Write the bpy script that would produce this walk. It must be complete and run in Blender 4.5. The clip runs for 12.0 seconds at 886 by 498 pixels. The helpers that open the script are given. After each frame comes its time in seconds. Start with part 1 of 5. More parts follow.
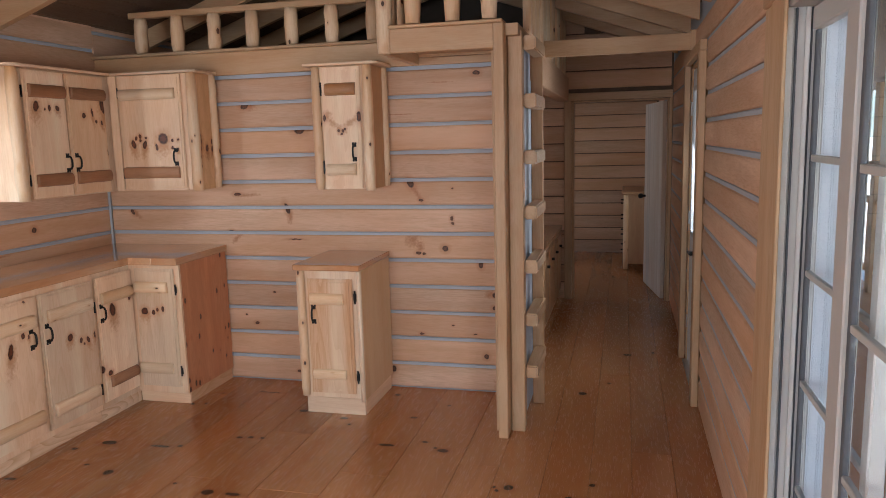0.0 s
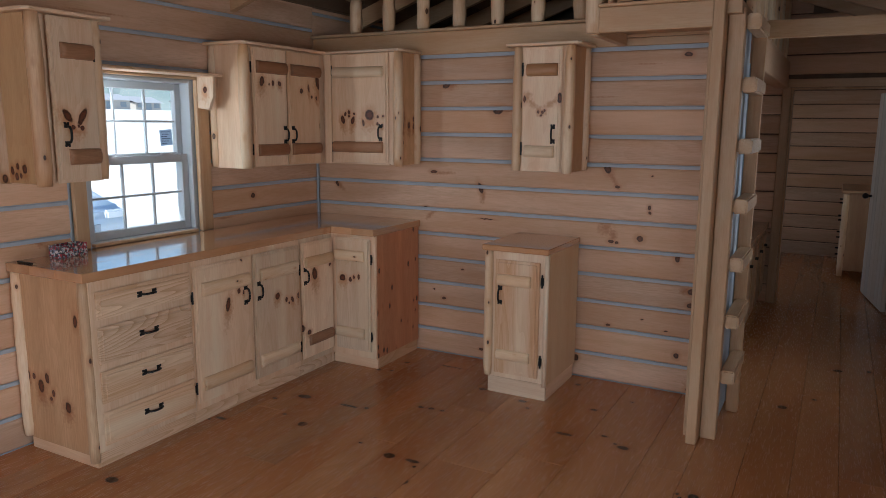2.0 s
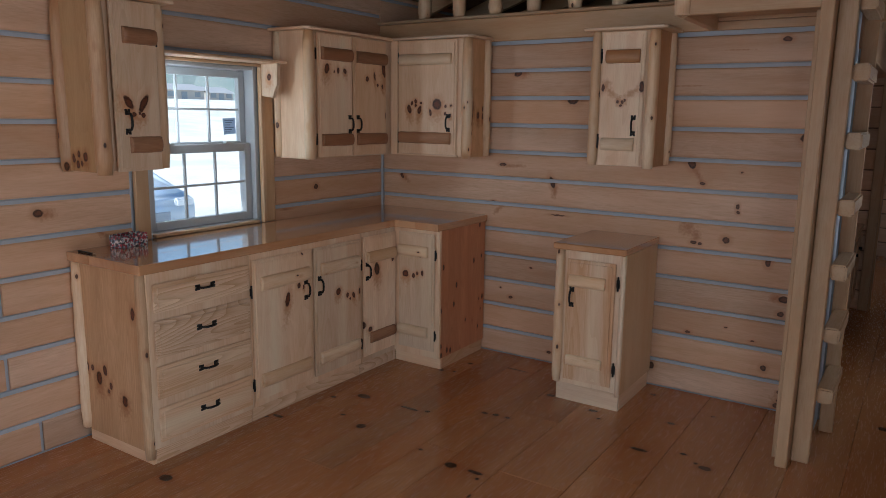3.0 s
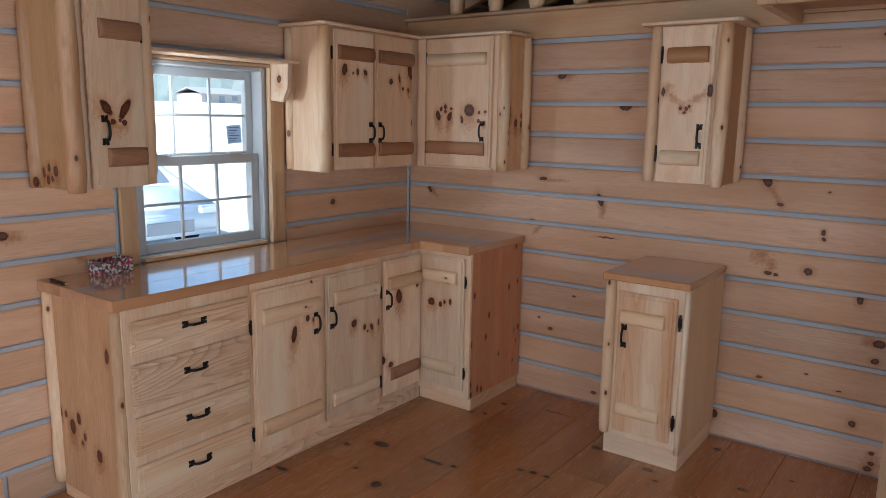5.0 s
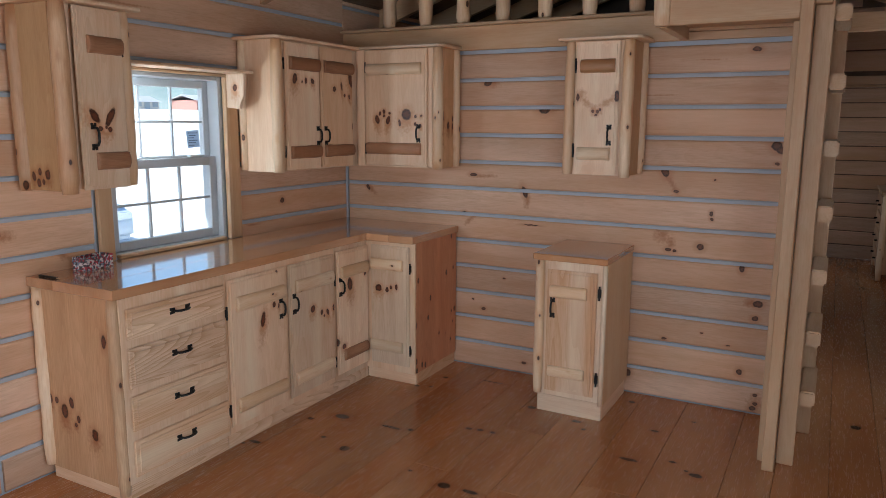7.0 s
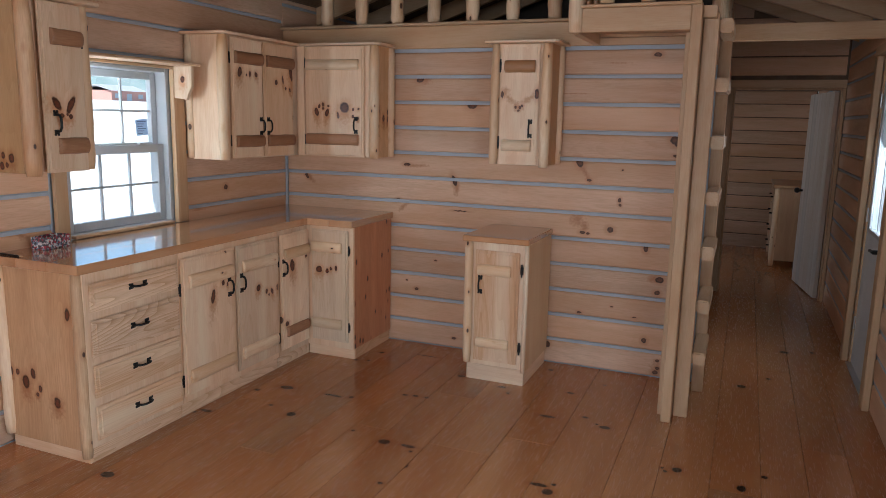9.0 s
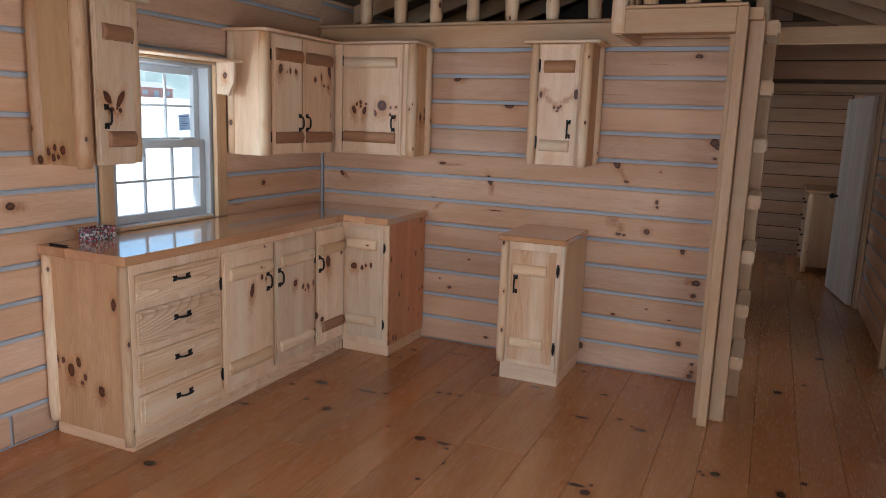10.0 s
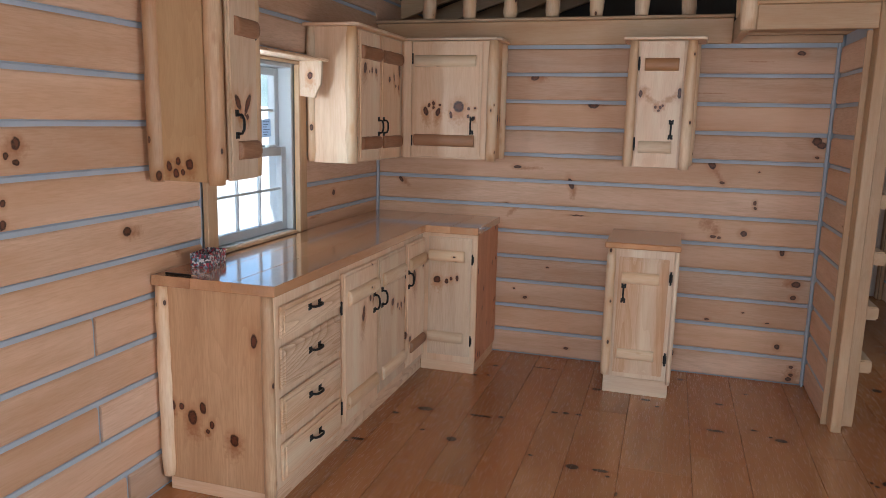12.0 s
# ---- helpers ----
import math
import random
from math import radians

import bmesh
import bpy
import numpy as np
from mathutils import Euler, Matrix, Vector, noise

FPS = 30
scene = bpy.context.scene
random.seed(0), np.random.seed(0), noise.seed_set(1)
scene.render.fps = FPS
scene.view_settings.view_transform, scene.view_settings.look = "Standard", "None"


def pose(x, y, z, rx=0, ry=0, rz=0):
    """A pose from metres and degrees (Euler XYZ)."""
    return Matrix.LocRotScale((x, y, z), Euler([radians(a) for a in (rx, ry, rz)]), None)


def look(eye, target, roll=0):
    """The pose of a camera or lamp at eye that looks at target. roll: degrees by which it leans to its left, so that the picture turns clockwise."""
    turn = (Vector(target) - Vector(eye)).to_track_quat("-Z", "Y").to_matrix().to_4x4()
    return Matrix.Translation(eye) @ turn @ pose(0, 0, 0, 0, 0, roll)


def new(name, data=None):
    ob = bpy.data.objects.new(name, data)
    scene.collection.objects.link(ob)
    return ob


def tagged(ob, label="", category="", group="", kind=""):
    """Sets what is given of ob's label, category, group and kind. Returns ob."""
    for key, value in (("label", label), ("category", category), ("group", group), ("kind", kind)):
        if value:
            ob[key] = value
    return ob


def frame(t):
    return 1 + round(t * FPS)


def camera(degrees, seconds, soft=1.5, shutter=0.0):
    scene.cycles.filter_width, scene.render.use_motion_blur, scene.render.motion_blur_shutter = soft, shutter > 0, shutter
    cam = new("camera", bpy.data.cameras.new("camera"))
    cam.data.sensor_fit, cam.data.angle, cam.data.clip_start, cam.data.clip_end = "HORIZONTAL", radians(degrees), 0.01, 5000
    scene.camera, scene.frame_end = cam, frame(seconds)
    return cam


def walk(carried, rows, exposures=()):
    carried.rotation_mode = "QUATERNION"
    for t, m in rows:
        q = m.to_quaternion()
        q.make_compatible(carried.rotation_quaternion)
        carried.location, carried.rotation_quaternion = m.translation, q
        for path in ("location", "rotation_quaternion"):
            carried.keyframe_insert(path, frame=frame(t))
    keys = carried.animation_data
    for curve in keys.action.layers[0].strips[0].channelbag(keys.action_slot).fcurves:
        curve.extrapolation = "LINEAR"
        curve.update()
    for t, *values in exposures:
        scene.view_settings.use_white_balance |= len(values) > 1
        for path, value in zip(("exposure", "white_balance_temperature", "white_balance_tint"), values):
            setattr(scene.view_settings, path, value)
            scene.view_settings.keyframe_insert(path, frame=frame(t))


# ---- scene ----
cam = camera(62.7, 12.0, 0.65)
PATH = [
    (0, (0.019, 0.06, 1.566), (-0.462, 1.978, 1.267), -1.5),
    (0.5, (0.003, 0.062, 1.563), (-0.533, 1.964, 1.256), -1.0),
    (1, (-0.024, 0.057, 1.558), (-0.693, 1.915, 1.241), -0.3),
    (1.5, (-0.04, 0.061, 1.556), (-0.85, 1.861, 1.233), 0.2),
    (2, (-0.047, 0.083, 1.556), (-0.986, 1.817, 1.218), 0.4),
    (2.5, (-0.085, 0.136, 1.546), (-1.116, 1.813, 1.191), 0.6),
    (4.5, (-0.462, 0.678, 1.552), (-1.605, 2.28, 1.196), 1.0),
    (5, (-0.468, 0.708, 1.561), (-1.628, 2.3, 1.21), 1.0),
    (5.5, (-0.471, 0.645, 1.552), (-1.58, 2.276, 1.223), 0.6),
    (6, (-0.478, 0.49, 1.572), (-1.49, 2.182, 1.24), 0.4),
    (6.5, (-0.465, 0.338, 1.569), (-1.423, 2.061, 1.235), 0.3),
    (8.5, (-0.276, -0.083, 1.548), (-1.104, 1.701, 1.18), 1.2),
    (9, (-0.303, -0.149, 1.55), (-1.052, 1.672, 1.199), 1.2),
    (9.5, (-0.314, -0.172, 1.552), (-1.057, 1.653, 1.21), 1.3),
    (10, (-0.383, -0.199, 1.54), (-1.183, 1.601, 1.188), 2.0),
    (10.5, (-0.565, -0.153, 1.516), (-1.377, 1.639, 1.157), 2.5),
    (11, (-0.843, -0.072, 1.515), (-1.602, 1.743, 1.158), 2.5),
    (11.5, (-1.171, -0.147, 1.502), (-1.849, 1.703, 1.159), 2.1),
    (12, (-1.488, -0.295, 1.539), (-2.067, 1.586, 1.186), 1.3),
]
EXPOSURES = [(0, 1.34, 6350, 8), (1, 1.10, 6100, 7), (1.5, 0.90, 5950, 4), (2, 0.58, 5950, 4), (2.5, 0.30, 5950, 4), (2.7, 0.30, 5950, 4), (4.3, 0.76, 5950, 4), (5, 0.84, 5950, 4), (6.5, 0.88, 5950, 4),
             (8.5, 0.93, 5950, 4), (9.5, 0.98, 5950, 4), (10.5, 0.93, 5950, 4), (11, 0.88, 5950, 4), (11.5, 0.90, 5950, 4), (12, 1.06, 5950, 4)]
walk(cam, [(t, look(eye, target, roll)) for t, eye, target, roll in PATH], EXPOSURES)

# ---- light ----
SUN_UP, SUN_ROUND = 48.0, 200.0
world = bpy.data.worlds.new("sky")
scene.world = world
world.use_nodes = True
wn, wl = world.node_tree.nodes, world.node_tree.links
sky = wn.new("ShaderNodeTexSky")
sky.sky_type, sky.sun_disc = "NISHITA", False
sky.sun_elevation, sky.sun_rotation = radians(SUN_UP), radians(SUN_ROUND)
sky.dust_density, sky.ozone_density = 0.3, 3.0
wl.new(sky.outputs["Color"], wn["Background"].inputs["Color"])
wn["Background"].inputs["Strength"].default_value = 0.15
sun = new("sun", bpy.data.lights.new("sun", "SUN"))
sun.data.energy, sun.data.angle, sun.data.color = 5.0, radians(0.5), (1.0, 0.97, 0.93)
sun_way = Vector((math.sin(radians(SUN_ROUND)) * math.cos(radians(SUN_UP)), math.cos(radians(SUN_ROUND)) * math.cos(radians(SUN_UP)), math.sin(radians(SUN_UP))))
sun.matrix_world = look(sun_way * 30, (0, 0, 0))


def window_light(name, place, target, wide, high, watts):
    """An area lamp that stands in for the sky's light at a window opening."""
    lamp = new(name, bpy.data.lights.new(name, "AREA"))
    lamp.data.shape, lamp.data.size, lamp.data.size_y, lamp.data.energy = "RECTANGLE", wide, high, watts
    lamp.data.color = (0.83, 0.91, 1.0)
    lamp.matrix_world = look(place, target)


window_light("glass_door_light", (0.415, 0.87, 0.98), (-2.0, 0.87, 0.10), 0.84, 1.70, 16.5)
# unseen front window, added with this lamp to light the room from behind
window_light("added_front_light", (-1.5, -3.07, 1.45), (-1.5, 0.0, 0.0), 2.2, 1.1, 37)
# hidden strip lamp at the near jamb, added to brighten the cabinet end panel
window_light("kitchen_jamb_fill", (-3.425, 2.462, 1.36), (-2.925, 3.46, 1.02), 0.05, 0.80, 4.2)
# lamp in a second added window, out of view, for the right wall
window_light("added_side_light", (-3.49, -1.3, 1.36), (0, -1.3, 0.5), 1.2, 0.86, 26)
window_light("bedroom_window_light", (-3.49, 8.6, 1.36), (0, 8.6, 0.6), 1.16, 0.84, 8)
window_light("bedroom_side_light", (0.53, 7.75, 1.35), (-2.0, 7.75, 0.4), 0.68, 0.68, 2.5)
window_light("entrance_glass_light", (0.495, 4.83, 1.38), (-2.0, 4.83, 0.4), 0.44, 0.88, 3)


# ---- materials ----
def material(name, rough=0.5, metal=0.0, colour=(0.5, 0.5, 0.5), coat=0.0):
    mat = bpy.data.materials.new(name)
    mat.use_nodes = True
    shader = mat.node_tree.nodes["Principled BSDF"]
    shader.inputs["Roughness"].default_value = rough
    shader.inputs["Metallic"].default_value = metal
    shader.inputs["Base Color"].default_value = (*colour, 1)
    shader.inputs["Coat Weight"].default_value = coat
    shader.inputs["Coat Roughness"].default_value = 0.12
    return mat


class Nodes:
    """Short hand for building a node tree."""

    def __init__(self, mat):
        self.tree = mat.node_tree
        self.shader = self.tree.nodes["Principled BSDF"]

    def put(self, kind, *wires, **values):
        node = self.tree.nodes.new(kind)
        for key, value in values.items():
            setattr(node, key, value)
        for n, wire in enumerate(wires):
            self.wire(node.inputs[n], wire)
        return node

    def wire(self, socket, value):
        if value is None:
            return
        if isinstance(value, bpy.types.NodeSocket):
            self.tree.links.new(value, socket)
        else:
            socket.default_value = value

    def maths(self, operation, a, b=None, clamp=False):
        return self.put("ShaderNodeMath", a, b, operation=operation, use_clamp=clamp).outputs[0]

    def vector(self, operation, a, b=None):
        node = self.put("ShaderNodeVectorMath", a, b, operation=operation)
        return node.outputs["Value"] if operation == "LENGTH" else node.outputs["Vector"]

    def mix(self, factor, a, b, blend="MIX"):
        node = self.put("ShaderNodeMix", data_type="RGBA", blend_type=blend)
        self.wire(node.inputs["Factor"], factor)
        for key, value in (("A", a), ("B", b)):
            socket = [s for s in node.inputs if s.name == key and s.type == "RGBA"][0]
            self.wire(socket, (*value, 1) if isinstance(value, tuple) and len(value) == 3 else value)
        return [s for s in node.outputs if s.type == "RGBA"][0]

    def noise(self, vector, scale, detail=3.0, rough=0.5, warp=0.0):
        node = self.put("ShaderNodeTexNoise")
        for key, value in (("Vector", vector), ("Scale", scale), ("Detail", detail), ("Roughness", rough), ("Distortion", warp)):
            self.wire(node.inputs[key], value)
        return node.outputs["Fac"]

    def range(self, value, a, b, c=0.0, d=1.0):
        node = self.put("ShaderNodeMapRange", value)
        for n, number in enumerate((a, b, c, d)):
            node.inputs[n + 1].default_value = number
        return node.outputs[0]

    def bump(self, height, strength, distance):
        node = self.put("ShaderNodeBump")
        for key, value in (("Height", height), ("Strength", strength), ("Distance", distance)):
            self.wire(node.inputs[key], value)
        self.wire(self.shader.inputs["Normal"], node.outputs["Normal"])


def pine(name, light, dark, axis="z", rough=0.42, coat=0.0, knots=(), plane="xz", world_space=False, wild=0.35, rings=0.5, knot_size=1.0, knot_tone=(0.15, 0.055, 0.025), cell=4.2, hue=0.35, smears=(), blotch=0.45, lines=22.0):
    """Varnished pine whose grain runs along axis. knots: (u, v, half width, half length) in the plane named; wild: how many more of its own; smears: stained streaks
    (u, v, half width, half length, turn); hue: how far boards differ in warmth; blotch: the strength of broad uneven staining."""
    mat = material(name, rough, 0, light, coat)
    n = Nodes(mat)
    info = n.put("ShaderNodeObjectInfo").outputs["Random"]
    if world_space:
        place = n.put("ShaderNodeNewGeometry").outputs["Position"]
    else:
        place = n.put("ShaderNodeTexCoord").outputs["Object"]
    shift = n.vector("SCALE", (17.3, 9.1, 13.7))
    n.wire(shift.node.inputs["Scale"], info)
    own = n.vector("ADD", place, shift)
    a = "xyz".index(axis)
    along = [1.0, 1.0, 1.0]
    along[a] = 0.09
    grain_at = n.vector("MULTIPLY", own, tuple(along))
    waver = n.noise(n.vector("MULTIPLY", own, tuple(0.35 if i == a else 1.0 for i in range(3))), 5.0, 2.0)
    broad = n.noise(grain_at, 13.0, 2.0, 0.5, 0.6)
    # growth rings: bands of a slow field, so that they close into long arches
    field = n.noise(grain_at, 5.5, 1.0, 0.4, 0.2)
    band = n.maths("FRACT", n.maths("MULTIPLY", n.maths("ADD", field, n.maths("MULTIPLY", waver, 0.05)), lines))
    ring = n.maths("POWER", band, 2.5)
    fine = n.noise(grain_at, 160.0, 2.0, 0.6)
    mid = tuple((p + q) / 2 for p, q in zip(light, dark))
    colour = n.mix(n.range(broad, 0.35, 0.7), light, mid)
    colour = n.mix(n.maths("MULTIPLY", ring, rings), colour, dark)
    colour = n.mix(n.range(fine, 0.42, 0.75, 0.0, 0.55), colour, dark)
    # every board has its own shade
    tone = n.maths("ADD", n.maths("MULTIPLY", info, 0.36), 0.80)
    grey = n.put("ShaderNodeCombineColor", tone, tone, tone).outputs[0]
    colour = n.mix(1.0, colour, grey, "MULTIPLY")
    colour = n.mix(n.range(n.noise(own, 2.3, 2.0), 0.45, 0.75, 0.0, 0.3), colour, tuple(c * k for c, k in zip(mid, (0.95, 0.85, 0.72))))
    streak = n.noise(n.vector("MULTIPLY", own, tuple(0.3 if i == a else 2.2 for i in range(3))), 3.0, 3.0)
    colour = n.mix(n.range(streak, 0.52, 0.75, 0.0, 0.4), colour, tuple(c * k for c, k in zip(dark, (1.0, 0.88, 0.75))))
    warm = tuple(c * k for c, k in zip(mid, (1.04, 0.84, 0.62)))
    luck_of_board = n.maths("FRACT", n.maths("MULTIPLY", info, 7.31))
    colour = n.mix(n.range(luck_of_board, 0.25, 1.0, 0.0, hue), colour, warm)
    patch = n.noise(n.vector("MULTIPLY", own, tuple(0.45 if i == a else 1.6 for i in range(3))), 1.9, 4.0, 0.6, 0.8)
    colour = n.mix(n.range(patch, 0.42, 0.72, 0.0, blotch), colour, tuple(c * k for c, k in zip(dark, (1.08, 0.86, 0.66))))
    pale = n.noise(n.vector("MULTIPLY", own, tuple(0.25 if i == a else 2.6 for i in range(3))), 2.7, 3.0)
    colour = n.mix(n.range(pale, 0.50, 0.72, 0.0, 0.5), colour, tuple(min(c * 1.12, 0.92) for c in light))
    for su, sv, ru, rv, *turn in smears:
        u, v = ("xyz".index(c) for c in plane)
        centre, size, normal = [0.0] * 3, [0.0] * 3, [1.0] * 3
        centre[u], centre[v], size[u], size[v], normal[u], normal[v] = su, sv, 1 / ru, 1 / rv, 0.0, 0.0
        off = n.vector("SUBTRACT", place, tuple(centre))
        if turn:
            spin = n.put("ShaderNodeVectorRotate", off, rotation_type="AXIS_ANGLE")
            spin.inputs["Axis"].default_value, spin.inputs["Angle"].default_value = normal, radians(turn[0])
            off = spin.outputs[0]
        spread = n.maths("ADD", n.vector("LENGTH", n.vector("MULTIPLY", off, tuple(size))), n.range(n.noise(place, 60.0, 3.0), 0.3, 0.7, -0.35, 0.35))
        colour = n.mix(n.range(spread, 0.15, 1.05, 0.75, 0.0), colour, tuple(c * k for c, k in zip(dark, (0.78, 0.52, 0.36))))
    near = None
    if knots:
        rough_noise = n.put("ShaderNodeTexNoise", place)
        rough_noise.inputs["Scale"].default_value = 45.0
        jitter = n.vector("SCALE", n.vector("SUBTRACT", rough_noise.outputs["Color"], (0.5, 0.5, 0.5)))
        jitter.node.inputs["Scale"].default_value = 0.012
        wobbly = n.vector("ADD", place, jitter)
        u, v = ("xyz".index(c) for c in plane)
        for ku, kv, ru, rv, *turn in knots:
            centre, size, normal = [0.0] * 3, [0.0] * 3, [1.0] * 3
            centre[u], centre[v], size[u], size[v], normal[u], normal[v] = ku, kv, 1 / ru, 1 / rv, 0.0, 0.0
            off = n.vector("SUBTRACT", wobbly, tuple(centre))
            if turn:
                spin = n.put("ShaderNodeVectorRotate", off, rotation_type="AXIS_ANGLE")
                spin.inputs["Axis"].default_value, spin.inputs["Angle"].default_value = normal, radians(turn[0])
                off = spin.outputs[0]
            gap = n.vector("LENGTH", n.vector("MULTIPLY", off, tuple(size)))
            near = gap if near is None else n.maths("MINIMUM", near, gap)
    if wild > 0:
        cells = n.put("ShaderNodeTexVoronoi")
        stretch = tuple(0.55 if i == a else 1.0 for i in range(3))
        n.wire(cells.inputs["Vector"], n.vector("MULTIPLY", own, stretch))
        cells.inputs["Scale"].default_value = cell
        luck = n.put("ShaderNodeSeparateColor", cells.outputs["Color"]).outputs[0]
        size = n.maths("ADD", n.maths("MULTIPLY", n.range(luck, 1 - wild, 1.0), 0.013 * knot_size * cell), 0.004 * cell)
        own_gap = n.maths("DIVIDE", cells.outputs["Distance"], size)
        own_gap = n.maths("ADD", own_gap, n.maths("MULTIPLY", n.maths("LESS_THAN", luck, 1 - wild), 50.0))
        near = own_gap if near is None else n.maths("MINIMUM", near, own_gap)
    if near is not None:
        halo = n.range(near, 0.9, 2.4, 0.5, 0.0)
        colour = n.mix(halo, colour, tuple(c * k for c, k in zip(dark, (0.85, 0.58, 0.42))))
        core = n.range(near, 0.85, 1.1, 1.0, 0.0)
        eye = n.mix(n.range(n.maths("ADD", near, n.range(n.noise(place, 110.0, 2.0), 0.3, 0.7, -0.3, 0.3)), 0.35, 0.85), tuple(c * 0.9 for c in knot_tone), tuple(c * 0.3 for c in knot_tone))
        colour = n.mix(core, colour, eye)
    n.wire(n.shader.inputs["Base Color"], colour)
    n.wire(n.shader.inputs["Roughness"], n.range(fine, 0.3, 0.8, rough - 0.06, rough + 0.1))
    n.bump(n.maths("SUBTRACT", n.maths("ADD", n.maths("MULTIPLY", broad, 0.6), fine), n.maths("MULTIPLY", ring, 0.3)), 0.12 if rough > 0.35 else 0.02, 0.002)
    return mat


LOG_L, LOG_D = (0.78, 0.545, 0.39), (0.52, 0.315, 0.19)
CAB_L, CAB_D = (0.92, 0.715, 0.53), (0.68, 0.45, 0.275)
PEEL_L, PEEL_D = (0.89, 0.715, 0.52), (0.64, 0.41, 0.22)
RED_L, RED_D = (0.74, 0.35, 0.185), (0.50, 0.20, 0.09)
FLOOR_L, FLOOR_D = (0.56, 0.275, 0.12), (0.34, 0.135, 0.05)
TOP_L, TOP_D = (0.63, 0.35, 0.185), (0.43, 0.205, 0.095)

REAR_KNOTS = [(-1.93, 1.99, .020, .012), (-2.335, 1.805, .026, .020), (-1.965, 1.645, .036, .024), (-2.425, 1.245, .026, .010), (-2.078, 1.150, .016, .036, 22), (-2.49, .998, .020, .012),
              (-2.03, .952, .045, .004), (-.826, 1.945, .022, .013), (-.698, 1.458, .026, .024), (-.672, 1.435, .026, .020), (-.689, 1.365, .013, .007), (-1.25, 1.305, .020, .030, 30), (-1.185, 1.20, .014, .008),
              (-.993, 1.088, .010, .014), (-.990, 1.058, .009, .010), (-.986, 1.269, .007, .005), (-1.21, .873, .018, .010), (-1.175, .868, .010, .008), (-1.039, .902, .020, .018), (-.819, .802, .015, .020),
              (-.726, .618, .026, .018), (-.734, .537, .017, .014), (-1.202, .359, .014, .007), (-.86, .366, .012, .004), (-.793, .228, .016, .016), (-.704, .110, .012, .009), (-.700, .062, .013, .010),
              (-.712, .034, .018, .014), (-2.341, .389, .015, .010), (-2.416, .442, .008, .006), (-2.054, .070, .015, .009), (-1.40, .12, .02, .02), (-3.22, 1.13, .012, .022, 40), (-2.2, .60, .01, .006), (-1.0, .42, .008, .005)]
REAR_SMEARS = [(-2.35, 1.238, .11, .014, 3), (-2.06, 1.095, .022, .06, -8), (-2.45, .955, .05, .02, 40), (-1.90, 1.64, .08, .006), (-1.21, 1.245, .018, .08, 32), (-1.245, .95, .055, .05), (-1.20, .91, .03, .04, 30),
               (-.60, 1.44, .09, .02), (-.70, .06, .05, .06), (-3.19, 1.12, .02, .06, 45), (-2.30, 1.80, .06, .03), (-.76, .62, .05, .03), (-2.0, 2.0, .07, .005), (-1.05, 1.90, .09, .005), (-1.3, 1.72, .12, .004), (-.95, 1.50, .18, .004)]
FLOOR_KNOTS = [(-2.65, 3.222, .042, .026), (-2.783, 3.118, .018, .012), (-2.41, 2.909, .026, .026), (-2.345, 3.232, .058, .012), (-2.241, 3.253, .016, .012), (-2.839, 2.755, .034, .014), (-2.885, 2.718, .014, .009), (-2.75, 2.019, .034, .024),
               (-2.579, 2.965, .014, .009), (-1.812, 2.819, .030, .024), (-1.686, 2.823, .038, .014), (-1.651, 2.779, .010, .010), (-1.983, 3.414, .018, .012), (-1.924, 3.424, .018, .013), (-1.855, 3.428, .018, .010),
               (-2.534, 3.827, .014, .012), (-2.452, 4.036, .018, .012), (-2.153, 4.103, .075, .007), (-2.456, 3.853, .010, .009), (-2.012, 2.869, .012, .008), (-1.803, 3.841, .026, .018), (-1.522, 3.774, .026, .016),
               (-1.459, 3.694, .012, .010), (-1.128, 3.853, .022, .012), (-1.332, 4.194, .018, .014), (-.971, 4.07, .012, .008), (-1.168, 3.464, .044, .014), (-.977, 3.538, .018, .010), (-.86, 3.449, .030, .020),
               (-.905, 3.475, .010, .008), (-.473, 3.121, .022, .026), (-.522, 3.086, .010, .010), (-.537, 3.115, .008, .010), (-1.013, 2.722, .040, .014), (-.964, 2.676, .024, .026), (-.953, 2.75, .012, .010),
               (-1.643, 2.448, .014, .012), (-.213, 4.414, .026, .026), (-.20, 3.06, .020, .030), (-.105, 3.215, .014, .014), (.057, 5.268, .030, .024), (-.058, 4.628, .014, .014), (.236, 5.342, .012, .020)]
LEFT_KNOTS = [(1.454, 1.435, .018, .020), (1.416, 1.398, .010, .012), (1.451, 1.377, .014, .010), (1.393, 1.258, .010, .012), (1.386, 1.190, .012, .016), (1.911, 1.099, .022, .018), (3.66, 1.09, .018, .016), (3.28, .98, .014, .012), (2.10, 2.13, .018, .014)]
LEFT_SMEARS = [(1.45, 1.42, .05, .04), (2.20, .975, .035, .022, 40), (3.40, .97, .08, .008), (1.95, 1.09, .05, .03), (3.60, 1.17, .07, .006), (2.6, 2.10, .2, .006)]

KNOT_BROWN = (0.17, 0.065, 0.03)
log_rear = pine("log_pine_rear_wall", LOG_L, LOG_D, "x", 0.55, knots=REAR_KNOTS, plane="xz", world_space=True, wild=0.05, rings=0.22, cell=6.0, knot_size=0.4, knot_tone=KNOT_BROWN, hue=0.75, smears=REAR_SMEARS)
log_left = pine("log_pine_left_wall", LOG_L, LOG_D, "y", 0.55, knots=LEFT_KNOTS, plane="yz", world_space=True, wild=0.06, rings=0.22, cell=6.0, knot_size=0.4, knot_tone=KNOT_BROWN, hue=0.5, smears=LEFT_SMEARS)
log_y = pine("log_pine_lengthwise", LOG_L, LOG_D, "y", 0.55, wild=0.16, rings=0.22, knot_size=0.8, knot_tone=KNOT_BROWN, hue=0.5)
